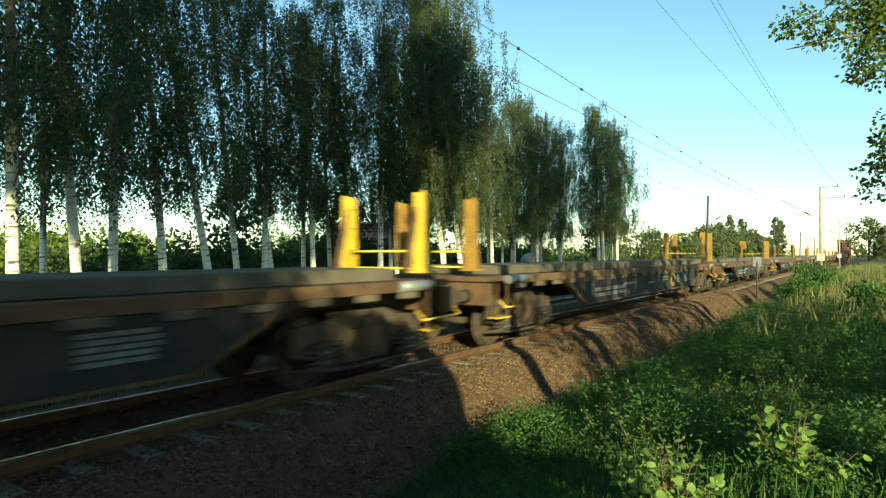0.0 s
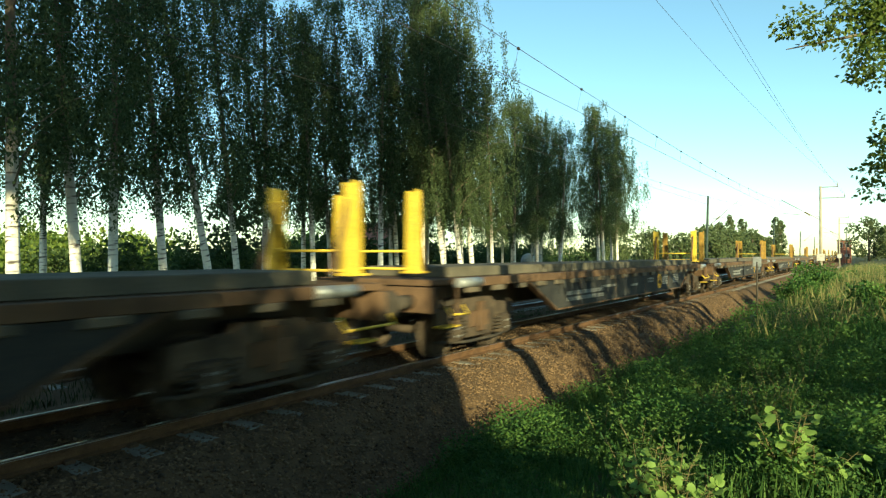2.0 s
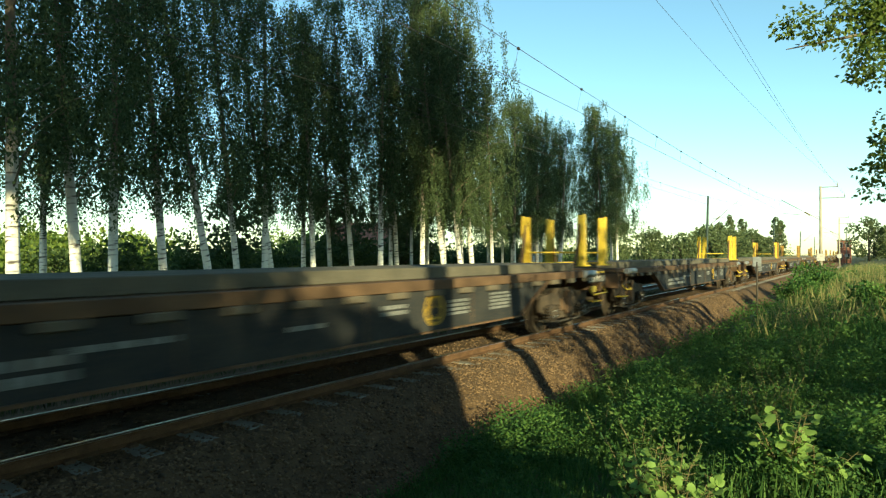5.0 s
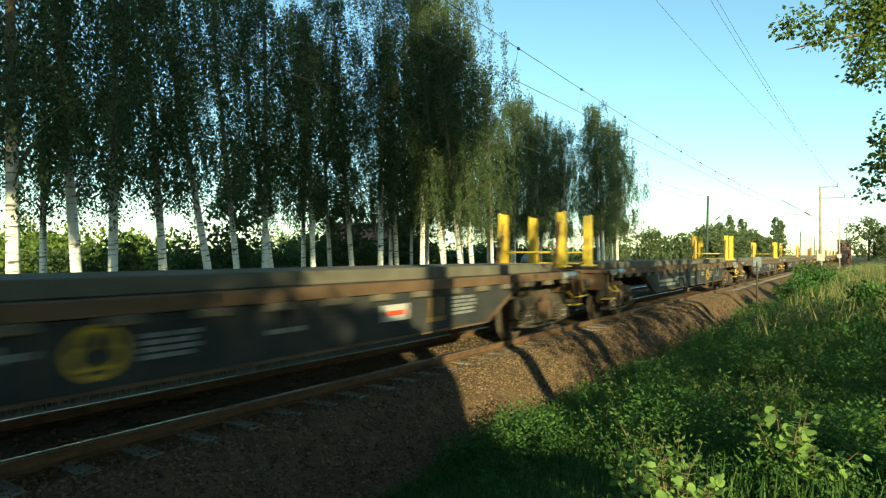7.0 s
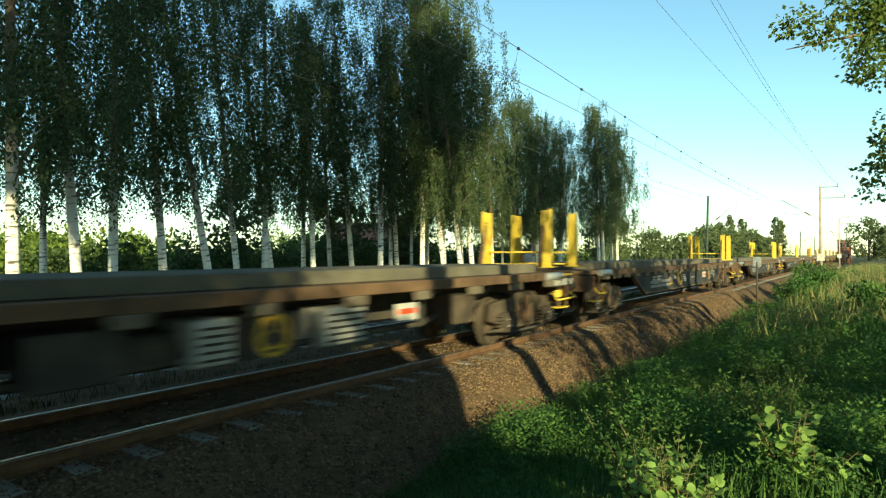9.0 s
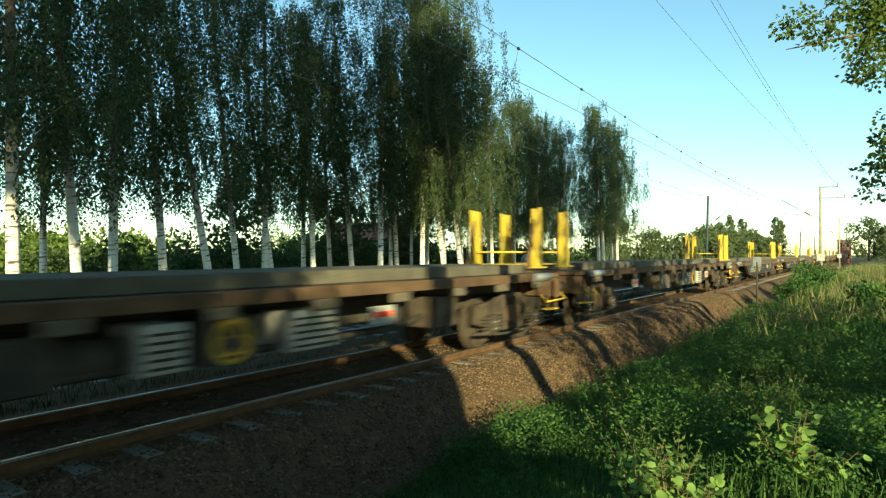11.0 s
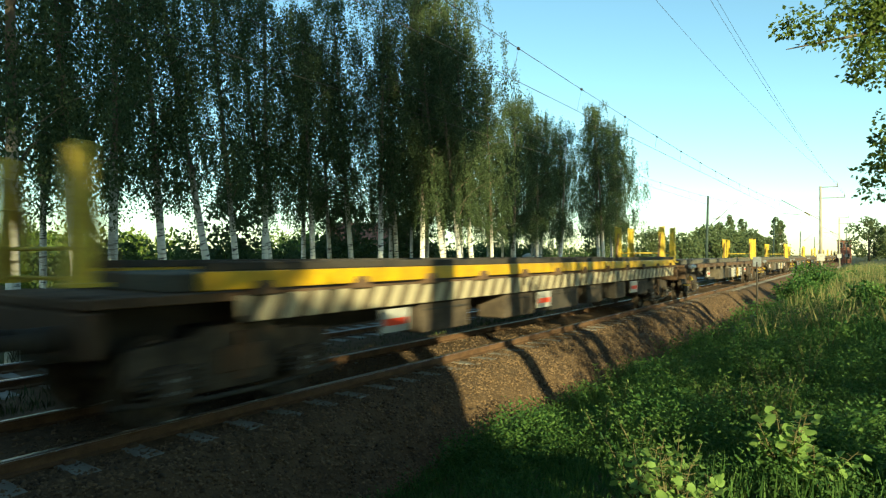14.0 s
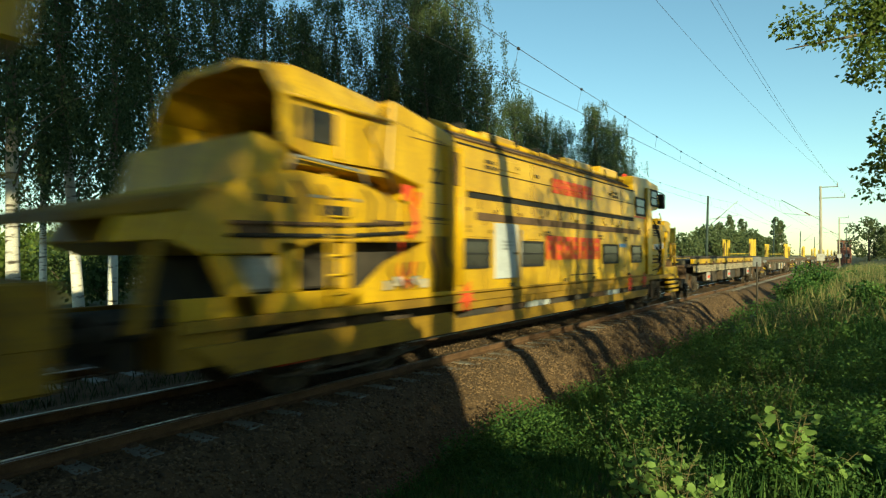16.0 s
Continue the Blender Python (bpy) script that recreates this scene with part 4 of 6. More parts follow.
    for x, z in ((-14.95, 1.10), (-6.0, 1.02), (-4.6, 1.05)):
        s = prism([(x + (0.27 if a % 2 else 0.10) * math.cos(a * math.pi / 8), z + (0.27 if a % 2 else 0.10) * math.sin(a * math.pi / 8)) for a in range(16)], -1.428, -1.416)
        part("wheel_valve", s, RED, w, "red spoked hand valve")
    # rear section
    neck = part("neck", prism([(-15.35, 1.14), (-15.35, 3.80), (-16.9, 4.06), (-17.0, 3.02), (-16.2, 2.86), (-15.9, 1.14)], -1.38, 1.38, 0.02), YELLOW, w, "yellow angled neck housing")
    number_part("22", 0.36, pose(-15.98, -1.388, 2.94, 90, 0, 0), UNDER, neck)
    part("recess", box(-15.46, -15.10, -1.412, -1.385, 2.96, 3.52, 0.01), RUST, neck, "dark brown recess beside the neck")
    for z in (2.30, 2.62, 3.58):
        part("neck_seam", box(-16.5 if z > 2.8 else -15.95, -15.36, -1.39, -1.378, z, z + 0.014), RUST, neck)
    b = part("marking", bars_mesh(1, 0.7, 0.07, 21), UNDER, neck, "small dark stencilled lettering")
    b.matrix_basis = pose(-16.05, -1.384, 2.36)
    for k in range(6):
        x = -15.98 + 0.11 * k
        part("hose_loop", tube([(x, -1.39, 2.1), (x - 0.08, -1.45, 1.85), (x + 0.05, -1.46, 1.55), (x + 0.12, -1.40, 1.22)], 0.021, 5), (BLACK, RUST, YELLOW)[k % 3], neck)
    for k in range(8):
        part("bolt", tube([(-16.75 + 0.19 * k, -1.40, 3.74 - 0.02 * k), (-16.75 + 0.19 * k, -1.37, 3.74 - 0.02 * k)], 0.022, 6), RUST, neck)
    for x in (-15.15, -15.5):
        part("drain_pipe", tube([(x, -1.43, 3.6), (x, -1.43, 1.3)], 0.05, 8), YELLOW, neck)
    part("red_hose", tube([(-16.3, -1.40, 2.75), (-16.5, -1.44, 2.5), (-16.4, -1.44, 2.25), (-16.55, -1.40, 2.05)], 0.04, 8), RED, neck, "red hose")
    hood = bmesh.new()
    rings = []
    for x, dz in ((-16.9, 0.0), (-17.7, 0.08), (-18.5, 0.14), (-18.95, 0.05)):
        outer = [(-1.36, 3.02), (-1.36, 3.72), (-1.05, 4.08 + dz), (-0.5, 4.22 + dz), (0.5, 4.22 + dz), (1.05, 4.08 + dz), (1.36, 3.72), (1.36, 3.02)]
        inner = [(1.30, 3.02), (1.30, 3.69), (1.0, 4.02 + dz), (0.5, 4.15 + dz), (-0.5, 4.15 + dz), (-1.0, 4.02 + dz), (-1.30, 3.69), (-1.30, 3.02)]
        rings.append([hood.verts.new((x, y, z + (0.12 if x < -18.9 and z < 3.1 else 0))) for y, z in outer + inner])
    for a, b in zip(rings, rings[1:]):
        for k in range(16):
            hood.faces.new((a[k], a[(k + 1) % 16], b[(k + 1) % 16], b[k]))
    for r in (rings[0], rings[-1]):
        for k in range(7):
            hood.faces.new((r[k], r[k + 1], r[14 - k], r[15 - k]))
    hood = part("hood", hood, YELLOW, w, "rounded yellow conveyor hood, open at its end")
    part("hood_floor", box(-18.8, -16.9, -1.3, 1.3, 2.92, 3.02, 0.01), YELLOW, hood)
    part("side_window", box(-18.7, -18.1, -1.385, -1.36, 3.22, 3.62), WINDOW, hood, "dark side opening")
    part("hood_rail", tube([(-18.9, -1.42, 3.72), (-17.0, -1.42, 3.72)], 0.03, 6), YELLOW, hood)
    for x in (-18.75, -18.0):
        part("hood_post", box(x - 0.06, x + 0.06, -1.2, -1.08, 2.3, 3.2, 0.01), YELLOW, hood)
        part("hood_post", box(x - 0.06, x + 0.06, 1.08, 1.2, 2.3, 3.2, 0.01), YELLOW, hood)
    for x in (-17.3, -18.0, -18.6):
        part("hood_rib", prism([(x - 0.03, 3.05), (x + 0.03, 3.05), (x + 0.03, 3.72), (x - 0.03, 3.72)], -1.40, -1.36, 0.005), YELLOW, hood)
    part("hood_machinery", box(-17.6, -16.95, -1.1, 1.1, 3.05, 3.7, 0.03), RUST, hood, "dark machinery under the hood")
    part("hood_cable", tube([(-17.1, -1.41, 3.9), (-17.5, -1.43, 3.5), (-17.2, -1.43, 3.1), (-16.9, -1.42, 2.7)], 0.025, 6), BLACK, hood)
    part("conveyor", prism([(-18.6, 2.84), (-16.4, 2.80), (-16.4, 2.95), (-18.6, 2.92)], -0.7, 0.7, 0.02), RUST, w, "rusty conveyor trough")
    rear = part("rear_housing", prism([(-20.4, 1.95), (-20.2, 2.30), (-19.75, 2.52), (-19.35, 2.72), (-18.7, 2.84), (-17.5, 2.78), (-16.9, 2.62), (-16.2, 2.52), (-16.0, 2.0), (-18.4, 1.97), (-18.9, 1.82), (-20.0, 1.80)], -1.37, 1.37, 0.02), YELLOW, w, "yellow rear housing")
    part("rear_canopy", prism([(-21.3, 2.10), (-21.25, 2.20), (-19.9, 2.52), (-19.7, 2.44), (-19.9, 2.32)], -1.36, 1.36, 0.015), YELLOW_SHADE_GRIME, rear, "canopy over the rear platform in grimy yellow darkened for shade")
    part("canopy_side", prism([(-21.0, 1.92), (-20.9, 2.16), (-20.1, 2.28), (-20.1, 1.98)], -1.34, -1.28, 0.01), YELLOW, rear)
    part("canopy_strut", prism([(-20.75, 1.05), (-20.62, 1.05), (-20.42, 1.98), (-20.55, 1.98)], -1.33, -1.25, 0.01), YELLOW_SHADE_GRIME, rear)
    part("hood_leg", prism([(-19.5, 2.6), (-18.85, 2.75), (-18.85, 3.10), (-19.3, 3.22)], -1.33, 1.33, 0.02), YELLOW, rear, "yellow support under the hood")
    for x0, x1, z0, z1, mt in ((-19.3, -18.8, 2.42, 2.50, BLACK), (-18.35, -17.75, 2.30, 2.44, BLACK), (-18.5, -17.6, 2.52, 2.56, STEEL), (-19.6, -19.1, 2.05, 2.16, RUST), (-17.3, -16.7, 2.22, 2.30, RUST)):
        part("access_slot", box(x0, x1, -1.385, -1.365, z0, z1, 0.006), mt, rear)
    for k in range(7):
        x = -19.2 + 0.42 * k
        part("pipe_loop", tube([(x, -1.38, 2.70), (x + 0.1, -1.44, 2.55), (x + 0.05, -1.45, 2.25), (x + 0.2, -1.40, 2.02)], 0.018, 5), (YELLOW, BLACK, RUST)[k % 3], rear)
    part("red_cover", prism([(-16.7, 2.62), (-16.5, 2.60), (-16.45, 2.84), (-16.65, 2.86)], -1.40, -1.375, 0.006), RED, rear, "faded red cover sheet")
    for k in range(5):
        part("valve", box(-17.1 + 0.22 * k, -16.98 + 0.22 * k, -1.43, -1.37, 1.30 + 0.05 * (k % 2), 1.44 + 0.05 * (k % 2), 0.01), (STEEL, WHITE, RUST)[k % 3], rear)
    for z in (2.02, 2.16):
        part("rear_pipe", tube([(-19.7, -1.40, z), (-17.9, -1.40, z + 0.04), (-16.3, -1.40, z + 0.14)], 0.028, 6), (BLACK, RUST)[z > 2.1], rear)
    for x in (-19.3, -18.6, -17.4, -16.8):
        part("rear_joint", box(x - 0.01, x + 0.01, -1.38, -1.365, 1.98, 2.26), RUST, rear)
    for k in range(3):
        part("hose_loop", tube([(-16.9 + 0.2 * k, -1.39, 2.0), (-17.0 + 0.2 * k, -1.42, 1.55), (-16.8 + 0.2 * k, -1.42, 1.3), (-16.6 + 0.2 * k, -1.39, 1.7)], 0.022, 6), (BLACK, RED, BLACK)[k], rear)
    part("motor_block", box(-18.6, -17.9, -1.25, -0.8, 1.38, 1.75, 0.03), UNDER, rear)
    part("tool_box", box(-17.5, -17.0, -1.32, -1.0, 1.15, 1.34, 0.02), BOGIE, rear)
    part("rear_wall", box(-19.3, -15.9, -1.0, 1.0, 1.14, 2.0), UNDER, rear)
    for o in ([(-15.9, 1.14), (-17.9, 1.14), (-17.0, 1.72), (-15.9, 2.05)], [(-20.3, 1.13), (-17.6, 1.13), (-17.6, 1.36), (-20.3, 1.36)], [(-19.95, 1.80), (-19.65, 1.80), (-19.2, 1.13), (-19.6, 1.13)], [(-19.0, 1.36), (-18.7, 1.36), (-18.7, 1.96), (-19.0, 1.96)], [(-18.0, 1.36), (-17.75, 1.36), (-17.75, 1.96), (-18.0, 1.96)]):
        part("rear_panel", prism(o, -1.37, -1.31, 0.01), YELLOW, rear)
    part("water_tank", box(-19.45, -18.95, -1.30, -0.9, 1.38, 1.80, 0.04), WHITE, rear, "white translucent tank")
    part("rear_rail", tube([(-18.9, -1.40, 2.82), (-18.8, -1.40, 3.0), (-17.6, -1.40, 2.94), (-17.5, -1.40, 2.76)], 0.022, 6), STEEL, rear, "pale tubular guard rail")
    for x in (-18.25, -17.85):
        part("ladder_rail", tube([(x, -1.42, 1.15), (x, -1.40, 2.75)], 0.025, 6), YELLOW, rear)
    for k in range(6):
        part("rung", tube([(-18.25, -1.41, 1.3 + 0.25 * k), (-17.85, -1.41, 1.3 + 0.25 * k)], 0.016, 6), YELLOW, rear)
    part("rear_sill", prism([(-20.35, 0.62), (-19.5, 0.62), (-19.5, 1.0), (-20.35, 1.05)], -1.33, 1.33, 0.02), YELLOW_SHADE_GRIME, w)
    part("centre_frame", box(-20.6, -0.8, -0.8, 0.8, 0.62, 1.12), UNDER, w)
    bogie(w, -2.9, True)
    bogie(w, -17.4, True)
    for x in (-18.9,):
        part("red_cylinder", tube([(x, -1.2, 0.62), (x + 0.6, -1.2, 0.62)], 0.16, 12), RED, w, "red brake cylinder")
    ends(w, 20.9)
    part("drawbar", tube([(-0.6, 0, 1.0), (0.5, 0, 1.0), (0.9, 0, 0.98)], [0.06, 0.05, 0.05], 8), UNDER, w, "dark coupling bar")
    return w


def follower():
    """The next machine, of which the front end shows."""
    w = thing("track_machine", "yellow track machine coupled behind, with a high front boom", "rail machine")
    part("chassis", box(-18.0, -0.5, -1.36, 1.36, 0.62, 1.15, 0.03), YELLOW_SHADE_GRIME, w)
    part("housing", prism([(-18.0, 1.15), (-2.6, 1.15), (-2.6, 3.3), (-3.4, 3.9), (-18.0, 3.9)], -1.36, 1.36, 0.03), YELLOW, w, "yellow machine housing")
    part("boom", prism([(-6.0, 3.8), (-0.7, 3.55), (-0.6, 4.25), (-6.0, 4.3)], -1.3, 1.3, 0.03), YELLOW, w, "yellow overhanging boom")
    part("front_deck", box(-2.6, -0.45, -1.37, 1.37, 1.0, 1.58, 0.02), YELLOW_SHADE_GRIME, w)
    part("guard_rail", tube([(-2.4, -1.3, 1.5), (-2.4, -1.3, 2.45), (-0.8, -1.3, 2.45), (-0.8, -1.3, 1.5)], 0.03, 6), YELLOW_SHADE_GRIME, w)
    bogie(w, -2.8, True)
    bogie(w, -15.8, False)
    ends(w, 18.7)
    return w


def build_train():
    lead = wagon_belly(spin=False)
    MOVERS.append((lead, PITCH))
    for k in range(2, 19):
        MOVERS.append((copy_thing(lead, pose(0, 0, 0)), PITCH * k))
    for k in range(3):
        w = wagon_belly()
        MOVERS.append((w, -PITCH * k + (0.06, 0.22, 0.28)[k]))
    warning_end(w)
    MOVERS.append((wagon_belly(mark=-12.3, stencil=(-13.6, -7.0), notice=True), -PITCH * 3 + 0.18))
    for k in (4, 5):
        w = wagon_open()
        if k == 4:
            warning_end(w)
        MOVERS.append((w, -PITCH * k + (0.26 if k == 4 else 0.38)))
    MOVERS.append((wagon_striped(), -PITCH * 6 + 0.46))
    MOVERS.append((machine(), -PITCH * 7))
    MOVERS.append((follower(), -PITCH * 7 - 20.9))


# ---- trees ----
def birch_parts(seed, height, spread, low=3.6):
    rng = np.random.default_rng(seed)
    bm = bmesh.new()
    pts, rad = [], []
    for k in range(9):
        f = k / 8
        pts.append((0.10 * math.sin(f * 4 + seed) * f, 0.10 * math.cos(f * 3.1 + seed) * f, height * f * 0.97))
        rad.append(0.155 * (1 - f) ** 0.8 + 0.012)
    add_tube(bm, pts, rad, 9)
    lb = bmesh.new()
    tops = []
    n_limb = 44
    for k in range(n_limb):
        f = 0.24 + 0.74 * (k / n_limb) ** 0.92
        a = k * 2.4 + rng.uniform(-0.4, 0.4)
        z0 = height * f
        shape = math.sin(math.pi * min(1, (f - 0.1) / 0.92)) ** 0.7
        r = 1.02 * spread * shape * math.sqrt(rng.uniform(0.06, 1.25))
        rise = rng.uniform(0.7, 1.9) * (1.1 - 0.5 * f)
        base = np.array([0, 0, z0])
        tip = np.array([r * math.cos(a), r * math.sin(a), min(height, z0 + rise)])
        mid = base * 0.45 + tip * 0.55 + np.array([0, 0, 0.25])
        add_tube(lb, [base, mid, tip], [0.030 * (1.2 - f), 0.018 * (1.2 - f), 0.005], 5, False)
        for g in (0.45, 0.75, 1.0):
            spot = base + (tip - base) * g + rng.normal(size=3) * 0.15
            foot = low * rng.uniform(0.82, 1.55)
            for q in range(6):
                tops.append((spot + rng.normal(size=3) * np.array([0.20, 0.20, 0.22]), foot))
    for q in range(16):
        a, r, z = rng.uniform(0, 6.3), rng.uniform(0.15, 0.6), height * rng.uniform(0.32, 0.97)
        for c in range(5):
            tops.append((np.array([r * math.cos(a), r * math.sin(a), z]) + rng.normal(size=3) * 0.2, low * 1.2))
    P, D = [], []
    for t, foot in tops:
        length = rng.uniform(0.6, 2.1) * (1.0 if t[2] < height * 0.85 else 0.7)
        n = int(20 * length) + 7
        s = np.sort(rng.uniform(0, 1, n))
        drift = rng.normal(size=2) * 0.12
        p = t[None, :] + np.stack([drift[0] * s, drift[1] * s, -length * s], axis=1)
        p += rng.normal(size=p.shape) * np.array([0.062, 0.062, 0.04])
        keep = p[:, 2] > foot
        P.append(p[keep])
        D.append(np.stack([rng.normal(size=n) * 0.55, rng.normal(size=n) * 0.55, -np.ones(n)], axis=1)[keep])
    P, D = np.concatenate(P), np.concatenate(D)
    crown = leaves("crown", P, D, rng.uniform(0.062, 0.125, len(P)), LEAF_BIRCH, rng, 0.68)
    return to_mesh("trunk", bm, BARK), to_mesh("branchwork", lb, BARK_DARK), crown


def build_birches():
    rng = random.Random(4)
    kinds = []
    for seed, h, s in ((1, 17.5, 3.2), (2, 16.4, 3.0), (3, 18.2, 3.4), (4, 15.4, 2.9), (5, 16.8, 3.3)):
        trunk, limbs, crown = birch_parts(seed, h, s)
        t = thing("birch_tree", "slender white-barked birch with drooping dark green foliage", "birch tree", group="birches beside the railway")
        part("trunk", trunk, BARK, t, "white trunk with dark bands, brown higher up")
        tagged(part("branchwork", limbs, BARK_DARK, t, "thin dark brown limbs"), kind="stuff")
        part("crown", crown, LEAF_BIRCH, t, "drooping leafy crown")
        kinds.append(t)
    row = [(6.0, 16, -0.01), (8.2, 17.5, -0.11), (10.3, 20, 0.0), (12.2, 20, -0.12), (15.6, 22, -0.30), (18.3, 24, -0.16), (19.7, 24, 0.0), (20.9, 24.6, -0.23), (25.0, 27, 0.0), (23.0, 24, -0.08), (27.3, 27, -0.1), (26.1, 24, -0.16), (24.8, 21, 0.03), (28.8, 23, -0.09), (27.2, 20, 0.0), (28.2, 19, -0.26), (29.1, 18.5, -0.26), (31.1, 19, -0.2), (41.4, 22, 0.08), (46.0, 22, -0.2), (45.7, 20, 0.18), (53.4, 19, -0.2), (59.9, 20, -0.05)]
    back = [(12, 29, 0.0), (33, 27, 0.0), (36, 23, -0.05), (38, 29, 0.0), (49, 27, 0.0), (2.2, 17.5, 0.0), (36, 26, 0.0), (43, 25, 0.0), (50, 24.5, 0.0), (39, 20.5, 0.0), (30.2, 20.5, -0.1), (32.6, 21.0, 0.0), (34.2, 19.5, -0.1), (47.5, 22.5, 0.05), (60.8, 20.9, 0.0), (54.2, 19.8, -0.1), (44.2, 21.2, 0.0), (49.0, 21.4, 0.0)]
    for i, (x, y, lean) in enumerate(row + back):
        k = rng.randrange(5) if i < 20 else rng.choice((1, 3))
        size = rng.uniform(0.94, 1.06) * (0.99 if 52 < x and y < 21 else 0.86 if x > 33 else 1.0)
        m = pose(x, y, float(ground_z(x, y)) - 0.05, 0, math.degrees(math.atan(lean)) * 0.7, 0) @ pose(0, 0, 0, 0, 0, rng.uniform(0, 360)) @ Matrix.Scale(size, 4)
        if i < 5:
            kinds[i].matrix_basis = m
        else:
            copy_thing(kinds[k], Matrix.Identity(4)).matrix_basis = m


def clump_leaves(name, blobs, per, size, material, seed, droop=0.3):
    """Leaves over a cloud of clumps: blobs are (x, y, z, rx, rz)."""
    rng = np.random.default_rng(seed)
    P, D = [], []
    for x, y, z, rx, rz in blobs:
        d = rng.normal(size=(per, 3))
        d /= np.linalg.norm(d, axis=1, keepdims=True)
        r = rng.uniform(0.25, 1.0, (per, 1)) ** 0.5 * (1 + 0.25 * np.sin(d[:, :1] * 9 + d[:, 2:] * 7))
        P.append(np.array([x, y, z]) + d * r * np.array([rx, rx, rz]))
        D.append(d + rng.normal(size=(per, 3)) * 0.6 - np.array([0, 0, droop]))
    P, D = np.concatenate(P), np.concatenate(D)
    return leaves(name, P, D, rng.uniform(0.6, 1.25, len(P)) * size, material, rng, 0.75)


def leafy_tree(name, label, x, y, height, spread, trunk_r, material, seed, clumps, per, size, low=0.35, group="", lean=(0, 0), limbs=9, tall=1.0):
    """A tree with a tapered trunk, limbs that carry clumps, and an uneven crown."""
    rng = random.Random(seed)
    t = thing(name, label, "tree", pose(x, y, float(ground_z(x, y)) - 0.05), group)
    bm = bmesh.new()
    axis = [(lean[0] * f * height + 0.1 * math.sin(5 * f + seed), lean[1] * f * height + 0.1 * math.cos(4 * f + seed), f * height * 0.92) for f in (0, 0.15, 0.3, 0.5, 0.7, 0.9, 1.0)]
    add_tube(bm, axis, [trunk_r * q for q in (1.25, 1.0, 0.88, 0.65, 0.42, 0.2, 0.08)], 9)
    blobs = []
    for k in range(clumps):
        f = low + (1 - low) * (k + 0.5) / clumps
        a = k * 2.4 + rng.uniform(-0.5, 0.5)
        r = spread * math.sin(math.pi * (0.12 + 0.83 * (f - low) / (1 - low))) ** 0.6 * rng.uniform(0.35, 1.0)
        c = Vector((lean[0] * f * height + r * math.cos(a), lean[1] * f * height + r * math.sin(a), f * height))
        s = spread * rng.uniform(0.26, 0.42)
        blobs.append((c.x, c.y, c.z, s, s * rng.uniform(0.6, 0.9) * tall))
        if k % max(1, clumps // limbs) == 0:
            b = Vector((lean[0] * f * 0.7 * height, lean[1] * f * 0.7 * height, f * height * 0.72))
            add_tube(bm, [b, (b + c) / 2 + Vector((0, 0, 0.1)), c], [trunk_r * 0.35, trunk_r * 0.2, trunk_r * 0.05], 6, False)
    part("trunk", bm, BARK_DARK, t)
    part("crown", clump_leaves("crown", blobs, per, size, material, seed), material, t)
    return t


def shrub(name, label, x, y, height, spread, material, seed, clumps=9, per=220, size=0.16, group=""):
    rng = random.Random(seed)
    t = thing(name, label, "shrub", pose(x, y, float(ground_z(x, y))), group)
    blobs = []
    for k in range(clumps):
        a, r, f = k * 2.4, spread * rng.uniform(0.1, 0.75), rng.uniform(0.25, 0.85)
        c = Vector((r * math.cos(a), r * math.sin(a), height * f))
        s = spread * rng.uniform(0.3, 0.5)
        blobs.append((c.x, c.y, c.z, s, min(s, height * 0.3)))
        part("stem", tube([(0.1 * math.cos(a), 0.1 * math.sin(a), 0), c * 0.5 + Vector((0, 0, 0.1)), c], [0.05, 0.03, 0.01], 5), BARK_DARK, t)
    part("foliage", clump_leaves("foliage", blobs, per, size, material, seed), material, t)
    return t


